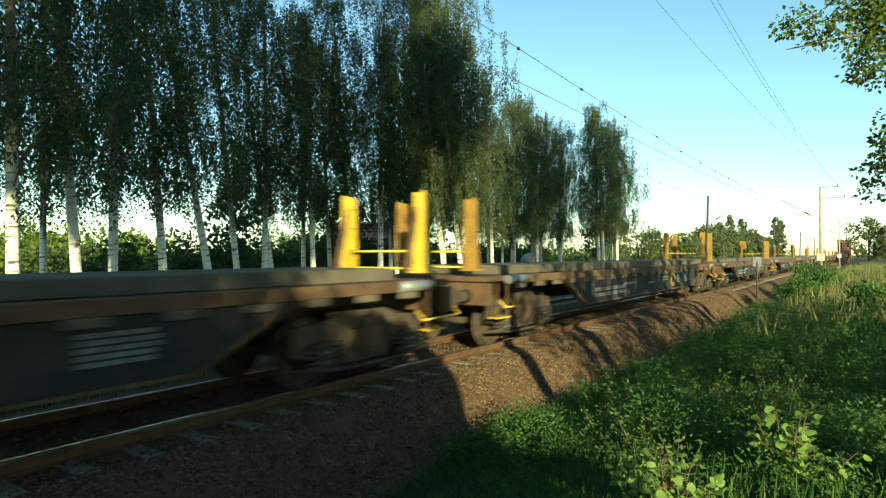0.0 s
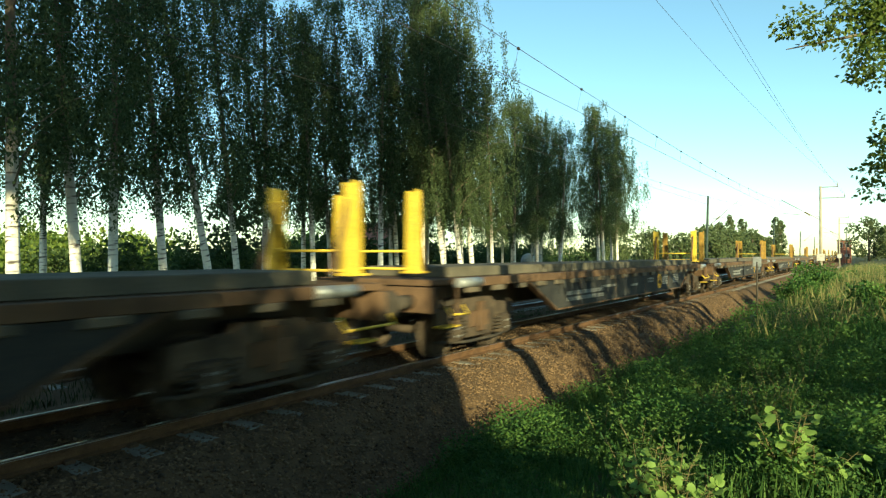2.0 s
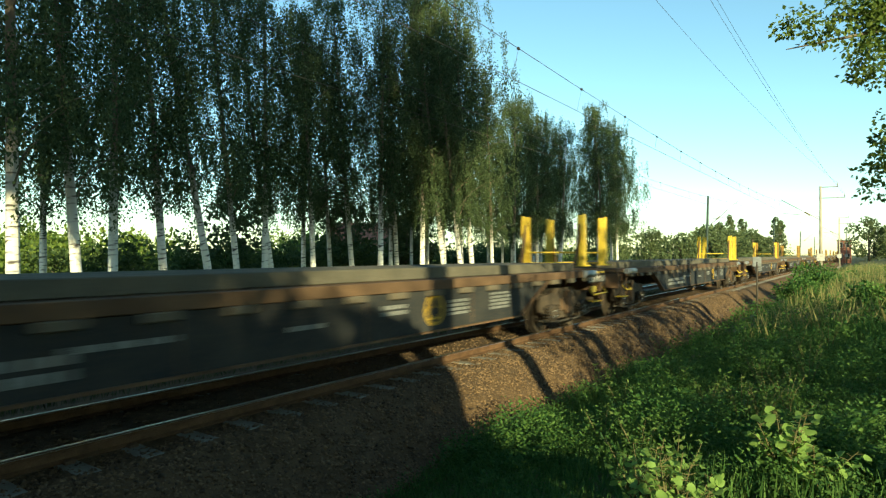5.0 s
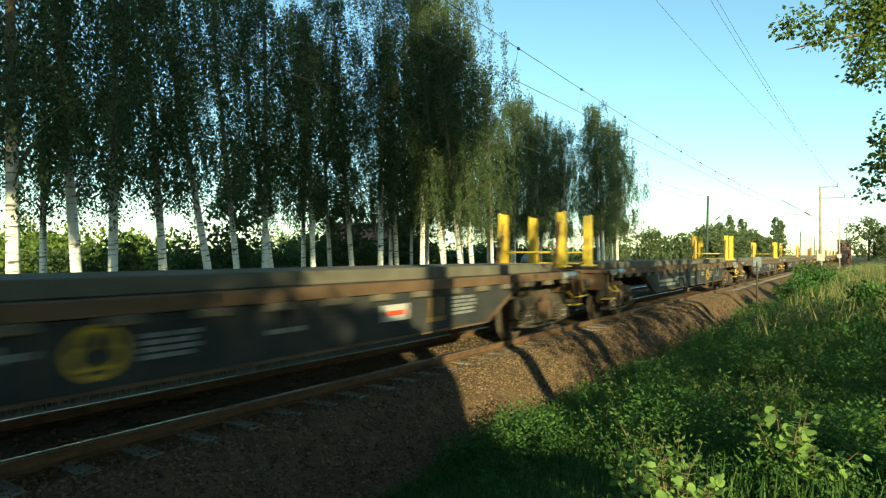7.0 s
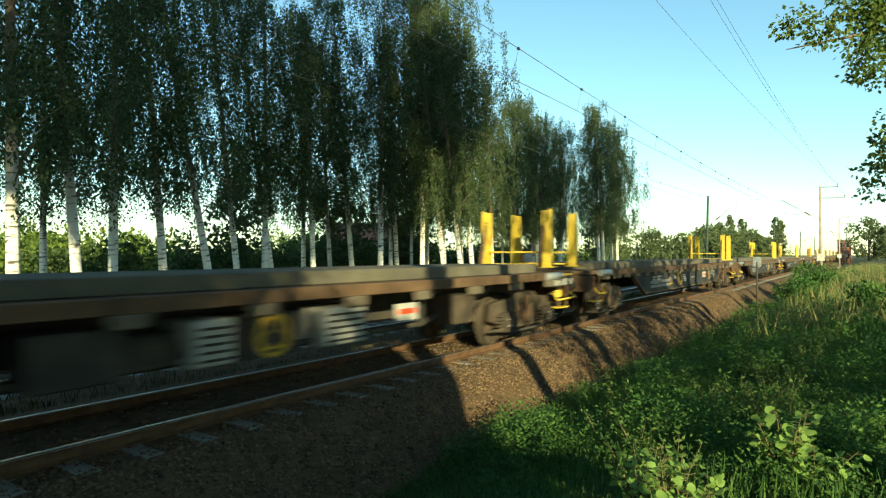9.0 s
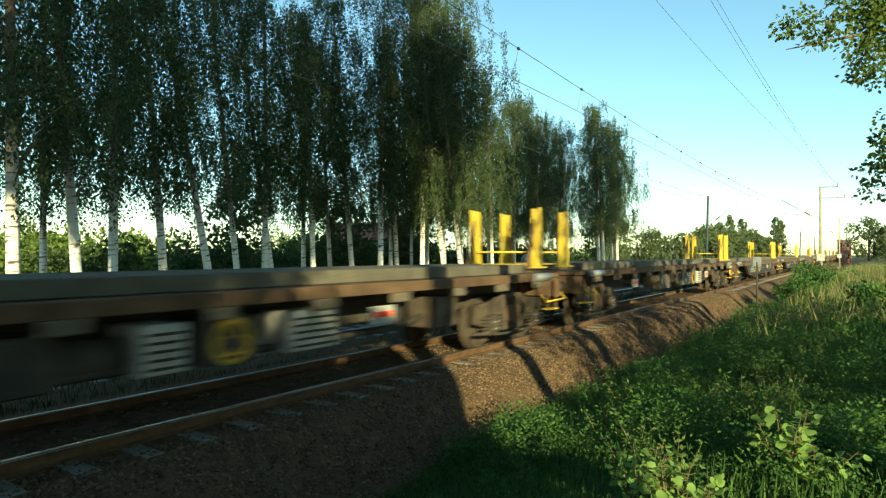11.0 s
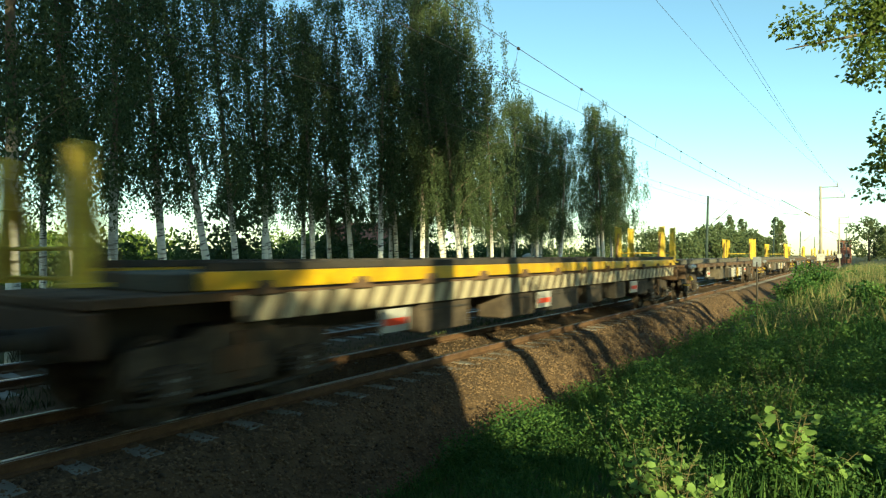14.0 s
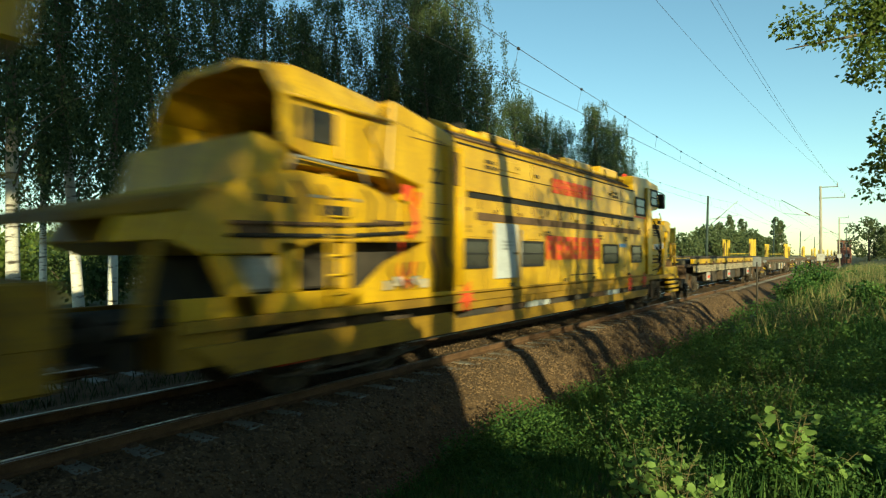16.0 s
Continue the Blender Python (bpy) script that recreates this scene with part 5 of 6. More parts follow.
def build_background_trees():
    rng = random.Random(9)
    n = 0
    # shrubs behind the birches
    for i in range(26):
        x, y = -4 + i * 2.9 + rng.uniform(-1, 1), rng.uniform(30, 44) + (8 if i < 7 else 0)
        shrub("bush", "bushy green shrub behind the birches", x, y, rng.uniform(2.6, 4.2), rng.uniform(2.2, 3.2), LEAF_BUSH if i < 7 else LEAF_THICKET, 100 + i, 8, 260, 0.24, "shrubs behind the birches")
    for i in range(12):
        x, y = 6 + i * 5.2 + rng.uniform(-1.5, 1.5), rng.uniform(50, 70)
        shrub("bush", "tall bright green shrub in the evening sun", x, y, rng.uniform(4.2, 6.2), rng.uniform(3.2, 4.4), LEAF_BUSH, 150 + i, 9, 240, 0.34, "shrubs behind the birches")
    rg = np.random.default_rng(77)
    for n, x0, x1, y0, y1, h, mt in ((15000, -12, 30, 46, 58, 4.3, LEAF_BUSH), (26000, 24, 120, 33, 46, 4.0, LEAF_THICKET), (9000, 118, 330, 26, 40, 6.6, LEAF_FAR_HAZE)):
        x, y = rg.uniform(x0, x1, n), rg.uniform(y0, y1, n)
        top = h * (0.66 + 0.32 * np.sin(x * 0.55 + 1.3 * np.sin(x * 0.31)) + 0.12 * np.sin(x * 2.3 + y))
        p = np.stack([x, y, -0.65 + top * rg.uniform(0.02, 1, n) ** 0.7], axis=1)
        size = rg.uniform(0.22, 0.5, n) * (1.6 if x0 > 100 else 1.0)
        stuff("far_woods", leaves("far_woods", p, rg.normal(size=(n, 3)), size, mt, rg, 0.75), "continuous thicket of green bushes in the distance", "thicket")
    # dark conifer-like tree and trees by the far end
    for x, y, h, s in ((27, 36, 7.5, 2.2), (36, 34, 6.5, 2.4), (40, 31, 5.5, 2.0), (66, 24, 6.0, 2.6), (74, 25, 6.2, 2.8), (80, 22.5, 5.6, 2.4)):
        n += 1
        leafy_tree("broadleaf_tree", "dense dark green small tree", x, y, h, s, 0.12, LEAF_FAR_HAZE, 200 + n, 14, 260, 0.26, 0.2, "small trees by the line")
    for i in range(22):
        d = 118 + i * 7.5
        px = 26.0 + rng.uniform(-4, 5) + (6 if i > 8 else 0)
        n += 1
        leafy_tree("broadleaf_tree", "distant round green tree beyond the wagons", d, px, rng.uniform(5.5, 9.5), rng.uniform(3.0, 4.6), 0.2, LEAF_FAR_HAZE, 200 + n, 14, 170, 0.5, 0.15, "distant trees")
    for x, y, h in ((222, 36, 15.5), (228, 33.5, 14.5), (236, 24, 15), (240, 23, 14)):
        n += 1
        leafy_tree("poplar_tree", "tall narrow distant poplar", x, y, h, 1.7, 0.2, LEAF_FAR_HAZE, 200 + n, 18, 150, 0.5, 0.1, "distant poplars", tall=1.6)
    for i in range(9):
        n += 1
        leafy_tree("broadleaf_tree", "distant round green tree beyond the meadow", 190 + rng.uniform(-10, 40), -1.5 - i * 4.2, rng.uniform(8, 11.5), rng.uniform(4.2, 5.5), 0.25, LEAF_FAR_HAZE, 200 + n, 15, 170, 0.55, 0.12, "distant trees")


def build_near_tree():
    """The tree whose boughs reach into the view from the meadow side."""
    t = thing("maple_tree", "leafy maple with long boughs reaching out over the meadow", "tree", pose(15.5, -4.6, float(ground_z(15.5, -4.6))))
    bm = bmesh.new()
    add_tube(bm, [(0, 0, 0), (0.1, 0.1, 2), (0, 0.3, 4.5), (-0.2, 0.5, 7), (-0.2, 0.5, 9.5)], [0.30, 0.25, 0.2, 0.13, 0.04], 10)
    blobs = []
    boughs = [((0, 0.2, 4.0), (-2.5, 3.8, 5.6), (-4.1, 5.6, 5.05)), ((0, 0.2, 4.4), (-2.0, 3.4, 5.9), (-3.7, 5.0, 5.6)), ((0, 0.3, 5), (-1.6, 3.0, 6.4), (-3.0, 4.4, 6.3)), ((0, 0.3, 5), (-1.0, 3.0, 6.2), (-2.0, 4.2, 5.7)),
              ((0, 0, 4), (-1.6, 2.8, 4.9), (-2.9, 4.25, 4.5)), ((0, 0, 3.6), (-1.6, 2.8, 4.2), (-2.9, 4.15, 3.6)), ((0, 0, 3.0), (-1.6, 2.8, 3.6), (-3.0, 4.25, 2.75)), ((0, 0, 2.4), (-1.2, 2.6, 2.9), (-2.4, 4.0, 2.1))]
    boughs += [((0, 0.4, 6), (1, 2.5, 7.5), (1, 3.6, 7.4)), ((0, 0.2, 4.5), (1.8, 2.2, 5.6), (2.2, 3.6, 5.2)), ((0, 0, 5), (1.5, -2, 6.5), (2.2, -3, 6.6)), ((0, 0, 5.5), (-2, -1.6, 7), (-2.6, -2.4, 7)), ((0, 0.4, 6), (-1.5, 2.2, 7.2), (-2.4, 3.6, 7.3))]
    rng = random.Random(31)
    for k, (a, b, c) in enumerate(boughs):
        a, b, c = Vector(a), Vector(b), Vector(c)
        add_tube(bm, [a, (a + b) / 2 + Vector((0, 0, 0.15)), b, (b + c) / 2, c], [0.08, 0.06, 0.042, 0.028, 0.008], 7, False)
        for q in range(20):
            f = rng.uniform(0.5, 1.0)
            p = (b + (c - b) * (f * 2 - 1)) if f > 0.5 else (a + (b - a) * f * 2)
            p = p + Vector((rng.gauss(0, 0.28), rng.gauss(0, 0.28), rng.gauss(0.05, 0.3)))
            blobs.append((p.x, p.y, p.z, rng.uniform(0.2, 0.36), rng.uniform(0.14, 0.24)))
    part("trunk", bm, BARK_DARK, t)
    part("crown", clump_leaves("crown", blobs, 120, 0.078, LEAF_OAK, 77, 0.6), LEAF_OAK, t)


def build_shade_trees():
    """Unseen trees added behind the camera to shadow the track and block sky light."""
    g = "trees behind the path"
    lab = "tall lime tree out of view, added for shade, with a bare lower trunk"
    leafy_tree("shade_lime_tree", lab, -3.6, -6.3, 22, 3.0, 0.19, LEAF_OAK, 301, 24, 420, 0.22, 0.58, g)
    leafy_tree("shade_lime_tree", "tall leaning roadside lime tree with a bare trunk", 1.2, -5.0, 20, 2.6, 0.17, LEAF_OAK, 302, 20, 380, 0.22, 0.6, g, (-0.21, 0.0))
    # added limes that dim the birches and the sky behind the camera
    for k, (x, y, h, s) in enumerate(((-19, -8.0, 28, 4.0), (-14.5, -7.5, 30, 3.9), (-10.5, -8.5, 30, 3.8), (-6.9, -9.5, 31, 3.8), (-24, -9, 27, 4), (8, -13, 24, 3.8), (14, -13.5, 25, 4.0), (20.5, -13, 24, 4.0))):
        leafy_tree("shade_lime_tree", lab, x, y, h, s, 0.2, LEAF_OAK, 310 + k, 38, 420, 0.28, 0.46, g)
    # high crown added to shade the middle of the birch row
    for k, (x, y, h, s, lo) in enumerate(((-0.6, -9.6, 23.5, 2.8, 0.78),)):
        leafy_tree("shade_lime_tree", lab, x, y, h, s, 0.2, LEAF_OAK, 390 + k, 34, 420, 0.26, lo, g)
    for k, (x, y, h, s) in enumerate(((-8.9, -8.6, 6.0, 1.8), (-10.6, -9.6, 6.4, 1.9), (-11.4, -9.2, 9.4, 2.3))):
        leafy_tree("shade_hedge_tree", "dense bushy hedge tree out of view, added for shade", x, y, h, s, 0.1, LEAF_OAK, 330 + k, 26, 420, 0.17, 0.06, g)
    for k, (x, y, h, s) in enumerate(((-14.4, -10.2, 13.0, 3.2), (-18.5, -10.5, 10.5, 3.0), (-23, -11, 11, 3.2))):
        leafy_tree("shade_hedge_tree", "dense bushy hedge tree out of view, added for shade", x, y, h, s, 0.14, LEAF_OAK, 340 + k, 30, 420, 0.22, 0.06, g)
    for k, (x, y, h, s) in enumerate(((1.2, -7.0, 9.5, 1.9), (4.4, -7.4, 7.2, 2.1), (8.0, -6.8, 6.6, 2.2), (12.0, -6.4, 8.5, 2.3))):
        leafy_tree("maple_tree", "loose-crowned young maple out of view, added for dappled shade", x, y, h, s, 0.12, LEAF_OAK, 350 + k, 22, 180 if x < 9 else 110, 0.15, 0.24, g)
    # added fillers that cut the low sky glow on the left
    for k, (x, y) in enumerate(((-19, -15), (-23.5, -15), (-29, -14.5), (-33, -11))):
        leafy_tree("shade_hedge_tree", "dense bushy hedge tree out of view, added for shade", x, y, 8.6, 3.6, 0.14, LEAF_OAK, 380 + k, 34, 420, 0.26, 0.04, g)
    leafy_tree("shade_hedge_tree", "narrow dense hedge tree out of view, added to shade the ballast", -2.35, -3.7, 4.3, 0.75, 0.06, LEAF_OAK, 359, 36, 520, 0.13, 0.03, g)
    for k, (x, y, h, s) in enumerate(((-4.7, -4.2, 4.0, 1.6), (-6.2, -4.6, 4.2, 1.8), (-9.2, -4.4, 4.3, 1.9))):
        leafy_tree("shade_hedge_tree", "dense bushy hedge tree out of view, added for shade", x, y, h, s, 0.09, LEAF_OAK, 360 + k, 24, 420, 0.17, 0.06, g)
    # added blockers that keep sky light off the near left side
    for k, (x, y, h, s) in enumerate(((-5.6, -0.4, 13, 2.0), (-12.2, 3.0, 13, 2.2), (-8.2, -2.0, 14, 2.2), (-15, 1.5, 14, 2.6), (-4.4, 1.2, 12, 1.7))):
        leafy_tree("shade_hedge_tree", "tall dense hedge tree out of view, added to block sky light", x, y, h, s, 0.14, LEAF_OAK, 370 + k, 30, 420, 0.24, 0.05, g)


# ---- low growth ----
def build_weeds():
    rng = np.random.default_rng(21)
    P, D, S = [], [], []
    for n, x0, x1, y0, y1, h, size, per in ((2100, 2.2, 7, -1.6, 4.5, 0.24, 0.034, 48), (2700, 6, 14, -1.6, 4.45, 0.38, 0.040, 48), (2100, 14, 34, -5.0, 4.5, 0.45, 0.07, 15), (1500, 34, 90, -12, 4.4, 0.5, 0.15, 10), (700, 8, 60, 15.2, 24, 0.4, 0.14, 9)):
        x, y = rng.uniform(x0, x1, n), rng.uniform(y0, y1, n)
        patch = np.clip(0.55 + 0.75 * np.sin(x * 1.3 + 1.7 * np.sin(y * 1.1)) * np.cos(y * 1.9 + 0.8 * np.sin(x * 0.7)), 0.12, 1.5)
        top = h * rng.uniform(0.4, 1.25, n) * (0.45 + 0.9 * patch)
        leaf = size * (0.75 + 0.5 * patch)
        for q in range(per):
            f = rng.uniform(0.15, 1.0, n)
            a = rng.uniform(0, 6.3, n)
            r = rng.uniform(0.02, 0.22, n) * (1.2 - 0.5 * f)
            P.append(np.stack([x + r * np.cos(a), y + r * np.sin(a), ground_z(x, y) + top * f], axis=1))
            D.append(np.stack([np.cos(a), np.sin(a), rng.uniform(-0.2, 1.1, n)], axis=1))
            S.append(rng.uniform(0.5, 1.35, n) * leaf)
    me = leaves("weeds", np.concatenate(P), np.concatenate(D), np.concatenate(S), LEAF_WEED, rng, 0.46)
    stuff("weeds", me, "dense low green weeds beside the ballast", "weeds")


def blades(name, n, x0, x1, y0, y1, h, width, material, seed, label, on_bed=False):
    rng = np.random.default_rng(seed)
    x, y = rng.uniform(x0, x1, n), rng.uniform(y0, y1, n)
    base = np.stack([x, y, ballast_z(x, y) if on_bed else ground_z(x, y)], axis=1)
    d = np.stack([rng.normal(size=n) * 0.28, rng.normal(size=n) * 0.28, np.ones(n)], axis=1)
    hh = h * rng.uniform(0.5, 1.3, n) * (1 + 0.3 * np.sin(x * 0.5) * np.cos(y * 0.7))
    stuff(name, leaves(name, base, d, hh, material, rng, width, 0.1), label, "grass")


def build_plant(x, y, height, seed, n_stems, size):
    """A broad-leaved plant with round pale leaves on thin stems."""
    rng = random.Random(seed)
    t = thing("broad_leaved_plant", "sunlit weed with round pale green leaves on thin stems", "plant", pose(x, y, float(ground_z(x, y)) - 0.02), "broad-leaved plants by the path")
    for k in range(n_stems):
        a = k * 2.4 + rng.uniform(-0.4, 0.4)
        out = rng.uniform(0.05, 0.30)
        h = height * rng.uniform(0.65, 1.05)
        tip = Vector((out * math.cos(a), out * math.sin(a), h))
        mid = tip * 0.55 + Vector((0, 0, 0.05))
        bm = bmesh.new()
        add_tube(bm, [(0.02 * math.cos(a), 0.02 * math.sin(a), 0), mid, tip], [0.006, 0.005, 0.002], 5, False)
        made = []
        for q in range(9):
            f = rng.uniform(0.3, 1.0)
            p = mid.lerp(tip, max(0, (f - 0.5) * 2)) if f > 0.5 else mid * (f * 2)
            b = rng.uniform(0, 6.3)
            z = size * rng.uniform(0.55, 1.15)
            stalk = p + Vector((math.cos(b), math.sin(b), 0.25)) * 0.05
            q3 = Euler((rng.uniform(-0.9, 0.9), rng.uniform(-0.9, 0.9), b)).to_matrix()
            lf = bmesh.new()
            ring = []
            for w in range(9):
                u = 2 * math.pi * w / 9
                rr = z * (0.5 + 0.08 * math.cos(u) + (0.10 if w == 0 else 0))
                ring.append(lf.verts.new(stalk + q3 @ Vector((rr * math.cos(u) + z * 0.5, rr * math.sin(u) * 0.95, 0.10 * z * math.cos(2 * u)))))
            c = lf.verts.new(stalk + q3 @ Vector((z * 0.5, 0, -0.06 * z)))
            for w in range(9):
                lf.faces.new((c, ring[w], ring[(w + 1) % 9])).smooth = True
            made.append(lf)
            add_tube(bm, [p, stalk], [0.003, 0.002], 4, False)
        stem = part("stem", bm, STALK, t)
        for lf in made:
            part("leaf", lf, LEAF_LIGHT, stem)


def build_stalk_plant(x, y, height, seed):
    """A tall dry seed-bearing weed."""
    rng = random.Random(seed)
    t = thing("tall_weed", "tall thin weed with small yellowish seed heads", "plant", pose(x, y, float(ground_z(x, y)) - 0.02), "tall weeds by the path")
    P, D = [], []
    for k in range(5):
        a = k * 1.3 + rng.uniform(-0.3, 0.3)
        tip = Vector((0.22 * math.cos(a), 0.22 * math.sin(a), height * rng.uniform(0.8, 1.05)))
        part("stem", tube([(0, 0, 0), tip * 0.5 + Vector((0, 0, 0.06)), tip], [0.006, 0.004, 0.002], 5), STALK, t)
        for q in range(26):
            f = rng.uniform(0.3, 1.0)
            P.append(tuple(tip * f + Vector((rng.gauss(0, 0.035), rng.gauss(0, 0.035), 0.03))))
            D.append((rng.gauss(0, 1), rng.gauss(0, 1), 0.5))
    rg = np.random.default_rng(seed)
    part("foliage", leaves("foliage", np.array(P), np.array(D), rg.uniform(0.03, 0.07, len(P)), GRASS, rg, 0.5), GRASS, t)


def build_low_growth():
    build_weeds()
    blades("meadow_grass", 26000, 16, 95, -22, 2.4, 0.75, 0.035, GRASS_DRY, 41, "tall dry yellowish meadow grass")
    blades("path_grass", 9000, 3.0, 16, -3.5, 1.2, 0.20, 0.06, GRASS, 42, "short green grass along the path")
    blades("weed_stalks", 28000, 2.4, 20, -1.5, 4.4, 0.26, 0.05, LEAF_WEED, 46, "thin green weed stalks and grass by the ballast")
    blades("bank_grass", 6000, -6, 70, 14.6, 26, 0.5, 0.05, GRASS, 43, "rough grass under the birches")
    for x, y, h, sd, n, s in ((4.55, 1.32, 0.66, 1, 12, 0.068), (4.2, 1.05, 0.60, 2, 12, 0.068), (4.45, 1.0, 0.52, 24, 9, 0.065), (5.5, 0.50, 0.62, 3, 13, 0.078), (5.35, 0.30, 0.45, 23, 7, 0.07), (3.85, 1.45, 0.42, 4, 5, 0.075)):
        build_plant(x, y, h, sd, n, s)
    for x, y, h, sd in ((4.7, 1.15, 0.62, 5), (7.8, 1.15, 0.6, 6), (7.5, 0.9, 0.55, 7), (8.3, 0.75, 0.55, 8), (6.9, 0.6, 0.45, 9), (9.0, 1.0, 0.6, 10), (9.6, 0.6, 0.65, 11), (10.4, 1.3, 0.6, 12), (11.2, 0.7, 0.7, 13), (8.8, 1.7, 0.5, 14), (12.4, 1.0, 0.7, 15), (6.3, 1.9, 0.5, 16), (7.2, 2.6, 0.5, 17), (9.4, 3.1, 0.5, 18), (13.2, 0.5, 0.7, 19), (11.0, 2.6, 0.55, 20), (11.6, 4.15, 0.6, 31), (12.4, 4.2, 0.5, 32), (12.0, 3.95, 0.65, 33), (10.9, 4.1, 0.45, 34), (13.3, 4.25, 0.55, 35), (7.3, 4.25, 0.35, 36), (8.3, 4.25, 0.4, 37), (16.2, 4.3, 0.6, 38), (17.4, 4.2, 0.55, 39), (9.6, 4.2, 0.35, 40), (14.8, 1.4, 0.75, 51), (12.9, 1.9, 0.7, 52), (16.5, 0.9, 0.8, 53), (15.6, 2.2, 0.7, 54)):
        build_stalk_plant(x, y, h, sd)
    shrub("bush", "low bright green bush at the foot of the bank", 33, 2.4, 1.35, 1.2, LEAF_WEED, 61, 9, 260, 0.12)
    shrub("bush", "low dark green bush at the foot of the bank", 40, 2.2, 1.5, 1.3, LEAF_WEED, 62, 9, 260, 0.13)
    shrub("bush", "low dark green bush at the foot of the bank", 47, 2.0, 1.5, 1.5, LEAF_WEED, 63, 9, 240, 0.14)
    shrub("bush", "low bright green bush by the meadow", 22, -0.2, 0.9, 1.0, LEAF_WEED, 64, 8, 260, 0.10)


# ---- line equipment ----
def build_masts():
    def concrete_mast(x, y, h, arms, label):
        m = thing("catenary_mast", label, "catenary mast", pose(x, y, -0.65), "catenary masts")
        part("pole", tube([(0, 0, 0), (0, 0, h)], [0.16, 0.10], 10), MAST, m, "pale concrete pole")
        part("footing", box(-0.4, 0.4, -0.4, 0.4, -0.1, 0.25, 0.03), CONCRETE, m)
        for z, reach in arms:
            a = part("cross_arm", box(-0.05, 0.05, -reach, 0.15, z - 0.05, z + 0.05), STEEL, m)
            part("insulator", tube([(0, -reach + 0.06, z + 0.05), (0, -reach + 0.06, z + 0.4)], [0.05, 0.04], 8), STEEL, a)
        c = part("cantilever", tube([(0, 0.1, 6.0), (0, 3.5, 8.15)], 0.035, 6), STEEL, m)
        part("insulator", tube([(0, 0.9, 6.49), (0, 1.4, 6.80)], [0.07, 0.07], 8), RUST, c)
        part("registration_arm", tube([(0, 0.1, 6.3), (0, 3.3, 6.75)], 0.025, 6), STEEL, m)
        part("sign", box(-0.24, -0.22, -0.35, 0.35, 1.85, 2.55), WHITE, m, "white square sign plate")
        return m
    m = concrete_mast(72.4, 3.4, 9.35, ((9.25, 1.5), (8.15, 2.1)), "pale concrete catenary mast with two cross arms")
    for k in range(1, 4):
        copy_thing(m, pose(72.4 + 62 * k, 3.4, -0.65))
    d = thing("catenary_mast", "dark steel catenary mast beside the far track", "catenary mast", pose(72.4, 14.0, -0.7, 0, 0, 0), "catenary masts")
    part("pole", tube([(0, 0.25, 0), (0, 0, 9.0)], [0.17, 0.11], 8), MASTDARK, d, "dark steel pole")
    c = part("cantilever", tube([(0, -0.1, 5.7), (0, -3.0, 8.3)], 0.035, 6), STEEL, d)
    part("insulator", tube([(0, -0.8, 6.33), (0, -1.2, 6.69)], [0.07, 0.07], 8), RUST, c)
    part("registration_arm", tube([(0, -0.1, 6.4), (0, -3.0, 6.75)], 0.025, 6), STEEL, d)
    for k in range(1, 4):
        copy_thing(d, pose(72.4 + 62 * k, 14.0, -0.7))


def wire(name, label, pts, r, group="overhead wires"):
    ob = thing(name, label, "overhead wire", group=group)
    part("strand", tube(pts, r, 5), COPPER, ob)
    return ob


def build_wires():
    def span(x, z0, sag):
        f = ((x + 2) % 74.4) / 74.4
        return z0 - sag * 4 * f * (1 - f)
    xs = [-2 + 6.2 * k for k in range(0, 37)]
    for y, tone in ((6.85, "near"), (11.0, "far")):
        w = wire("catenary_wire", "dark copper contact wire hung on droppers from its carrier", [(x, y + 0.2 * math.cos(math.pi * (x + 2) / 74.4), 6.1) for x in xs], 0.008)
        part("carrier", tube([(x, y, span(x, 7.3, 0.75)) for x in xs], 0.008, 5), COPPER, w)
        for x in [1.1 + 4.05 * k for k in range(18)]:
            yy = y + 0.2 * math.cos(math.pi * (x + 2) / 74.4)
            part("dropper", tube([(x, yy, 6.1), (x, y, span(x, 7.3, 0.75))], 0.004, 4), COPPER, w)
            part("clamp", box(x - 0.04, x + 0.04, y - 0.025, y + 0.025, span(x, 7.3, 0.75) - 0.03, span(x, 7.3, 0.75) + 0.03), BLACK, w)
    for a, b, c in (((8.0, 4.75, 9.0), (29.8, 3.63, 8.0), (72.4, 2.0, 9.0)), ((8.0, 3.45, 9.1), (32.4, 2.78, 8.0), (72.4, 1.4, 7.9)), ((8.0, 3.25, 9.0), (32.4, 2.68, 8.0), (72.4, 1.5, 7.9))):
        a, b, c = Vector(a), Vector(b), Vector(c)
        pts = []
        for k in range(25):
            f = k / 24
            q = 2 * b - (a + c) / 2
            pts.append((1 - f) ** 2 * a + 2 * f * (1 - f) * q + f * f * c)
        wire("feeder_wire", "thin dark feeder wire between masts", pts, 0.005)


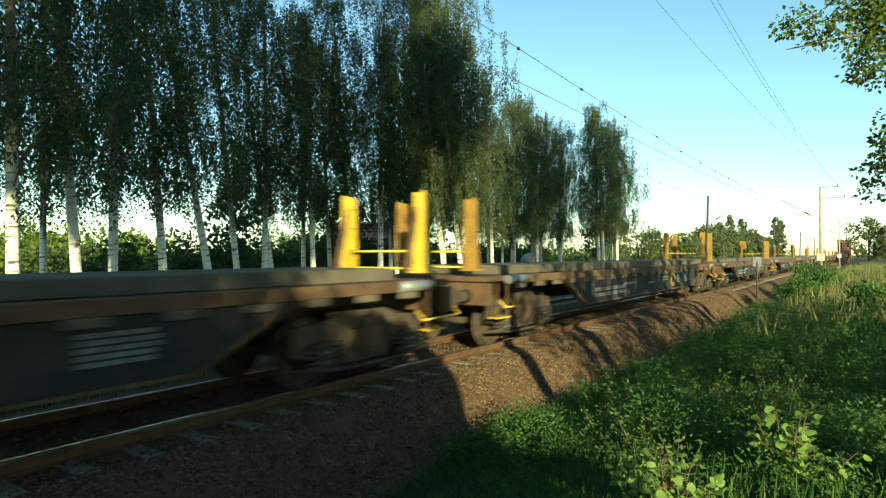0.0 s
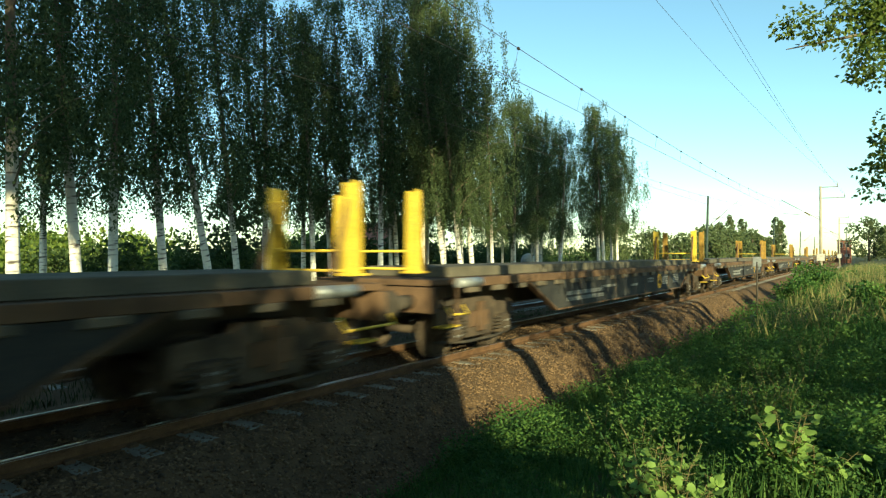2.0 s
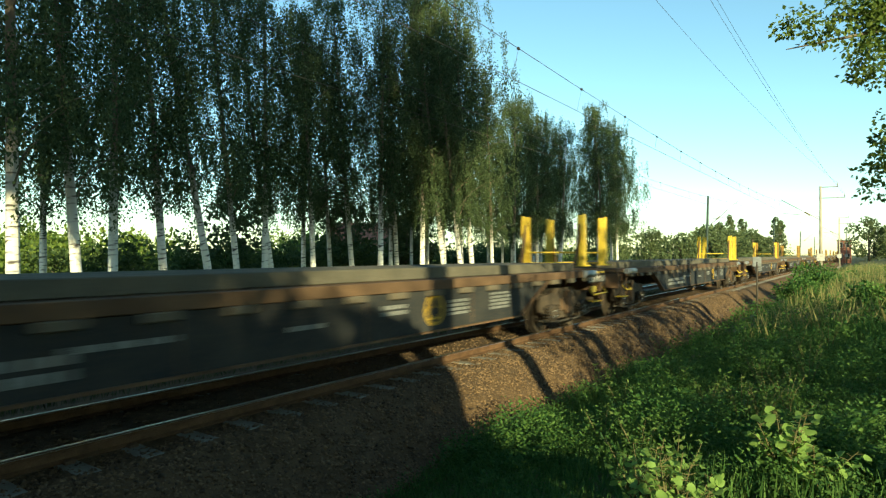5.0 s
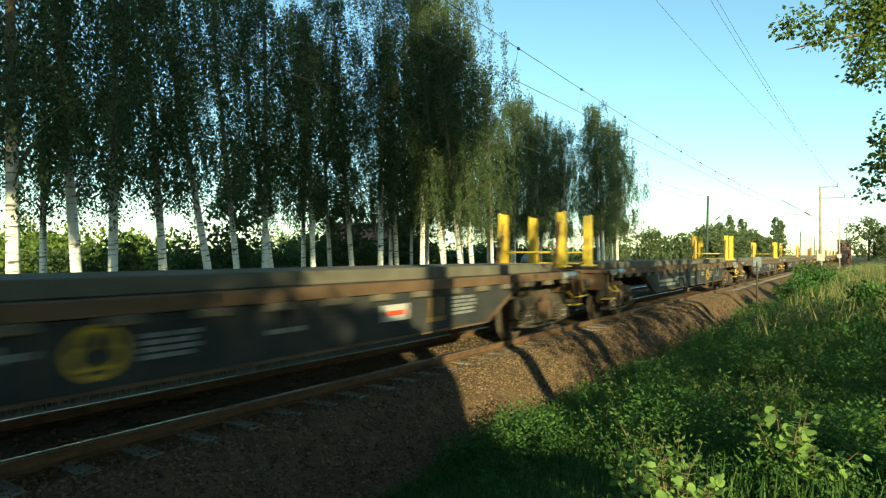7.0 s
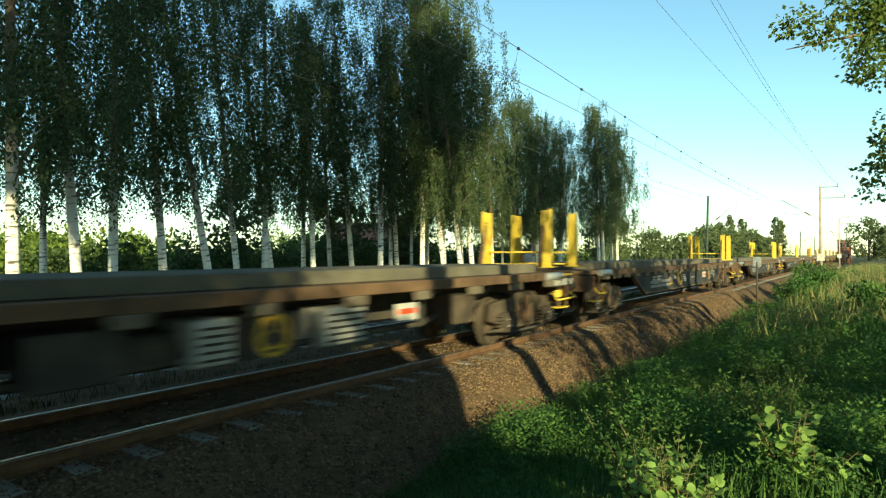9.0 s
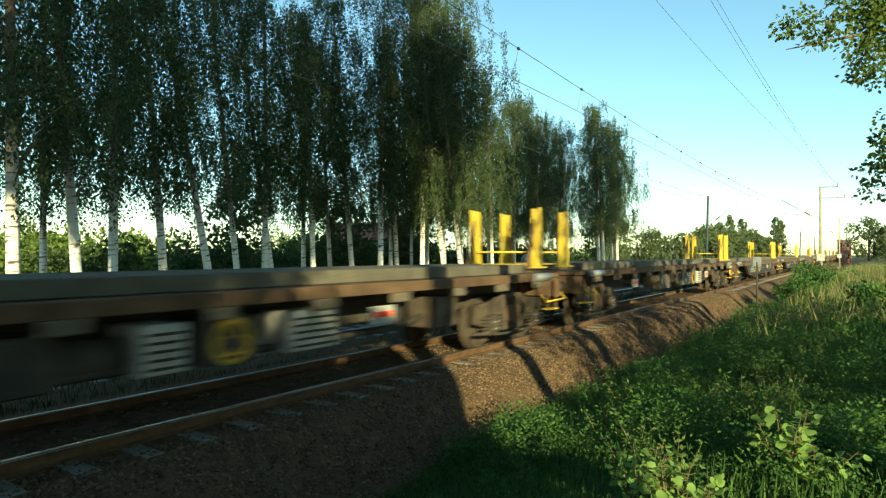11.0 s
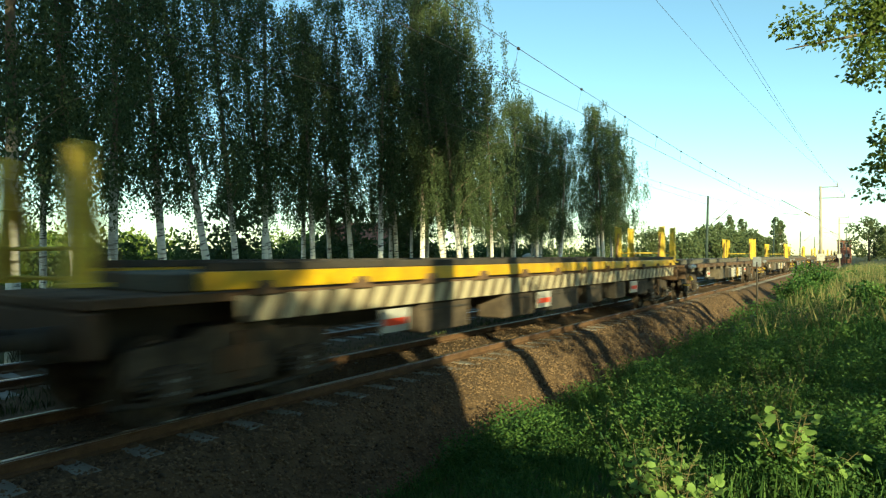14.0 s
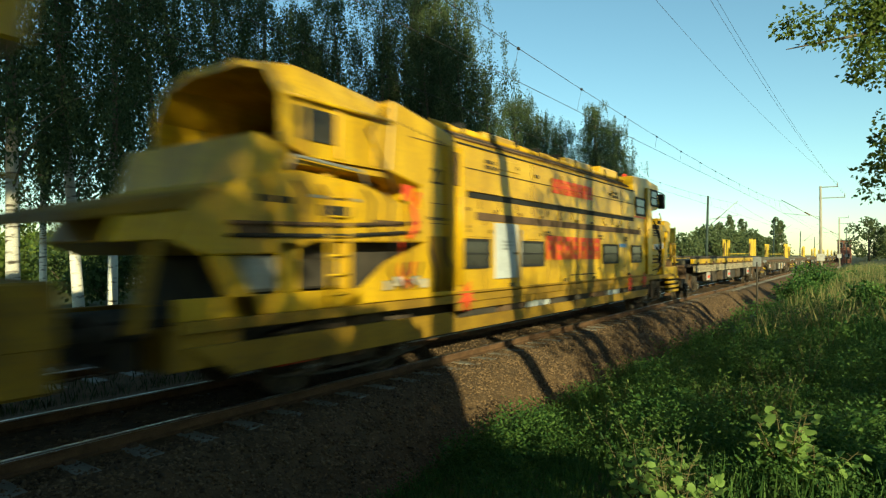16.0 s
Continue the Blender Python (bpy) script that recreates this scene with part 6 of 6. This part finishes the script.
def build_sundries():
    p = thing("marker_post", "thin dark marker post with a small board", "post", pose(28.0, 3.55, -0.78))
    part("pole", tube([(0, 0, 0), (0, 0, 2.3)], 0.035, 8), UNDER, p)
    part("board", box(-0.02, 0.02, -0.16, 0.16, 2.1, 2.5, 0.01), STEEL, p, "small grey board")
    h = thing("house", "pale house with a red tiled roof behind the birches", "house", pose(54, 48, -0.65, 0, 0, 35))
    part("wall", box(-5, 5, -3.5, 3.5, 0, 3.6), PLASTER, h)
    part("roof", prism([(-5.4, 3.5), (5.4, 3.5), (5.4, 3.6), (0, 6.2), (-5.4, 3.6)], -4, 4), BRICK, h, "red tiled roof")
    for x in (-3, 0, 3):
        w = part("window", box(x - 0.5, x + 0.5, -3.54, -3.48, 1.2, 2.5), WHITE, h)
        part("pane", box(x - 0.42, x + 0.42, -3.56, -3.54, 1.28, 2.42), WINDOW, w)
    b = thing("signal_house", "small red brick building beside the line", "building", pose(205, 7.0 - 3.0, -0.6))
    part("wall", box(-2, 2, -1.6, 1.6, 0, 6.2), BRICK, b)
    part("roof", box(-2.2, 2.2, -1.8, 1.8, 6.2, 6.45), RUST, b)
    for z in (1.2, 4.4):
        for y in (-0.8, 0.8):
            w = part("window", box(-2.05, -1.98, y - 0.5, y + 0.5, z, z + 1.5), WHITE, b)
            part("pane", box(-2.08, -2.05, y - 0.42, y + 0.42, z + 0.08, z + 1.42), WINDOW, w)
    v = thing("parked_car", "silver-grey estate car parked behind the birches", "car", pose(23.5, 44.0, -0.66, 0, 0, 12))
    part("body", prism([(-2.15, 0.3), (2.15, 0.3), (2.2, 0.7), (1.2, 0.92), (-2.1, 0.95), (-2.2, 0.6)], -0.86, 0.86, 0.06), STEEL, v, "silver-grey car body")
    part("cabin", prism([(-2.0, 0.94), (1.15, 0.90), (0.45, 1.40), (-1.7, 1.46)], -0.74, 0.74, 0.06), WINDOW, v, "dark glazed cabin")
    part("roof", box(-1.7, 0.4, -0.7, 0.7, 1.42, 1.48, 0.02), STEEL, v)
    for x in (-1.35, 1.35):
        for y in (-0.8, 0.8):
            part("wheel", tube([(x, y - 0.1, 0.31), (x, y + 0.1, 0.31)], 0.31, 16), BLACK, v)
    c = thing("greenhouse_dome", "small white rounded shelter between the trees", "shelter", pose(54.3, 27.0, -0.7))
    bm = bmesh.new()
    bmesh.ops.create_uvsphere(bm, u_segments=20, v_segments=10, radius=0.75, matrix=Matrix.Translation((0, 0, 1.9)))
    bmesh.ops.bisect_plane(bm, geom=bm.verts[:] + bm.edges[:] + bm.faces[:], plane_co=(0, 0, 1.75), plane_no=(0, 0, -1), clear_outer=True)
    part("cover", bm, WHITE, c)
    part("frame", box(-0.7, 0.7, -0.7, 0.7, 0, 1.75, 0.03), UNDER, c)


build_ground()
build_masts()
build_wires()
build_birches()
build_background_trees()
build_near_tree()
build_shade_trees()
build_low_growth()
build_sundries()
build_between()
build_train()
bed = build_track("railway_track", TRACK_Y, "railway track on concrete sleepers with rusty rails", 2.16 - 0.605 * 8, 190)
build_track("railway_track", 11.0, "second railway track behind, on concrete sleepers", -3.0, 130)
build_stones(bed)


def motions():
    """The whole train rolls away along the track, gaining a little speed."""
    x0 = 9.12
    for ob, off in MOVERS:
        walk(ob, [(0.5 * k, pose(x0 + off + travelled(0.5 * k), TRACK_Y, 0)) for k in range(33)])
    turns = [(t, math.degrees(travelled(t) / 0.46)) for t in (k / 15 for k in range(241))]
    for w, dx in WHEELS:
        walk(w, [(t, pose(dx, 0, 0.46, 0, a % 360, 0)) for t, a in turns])


motions()
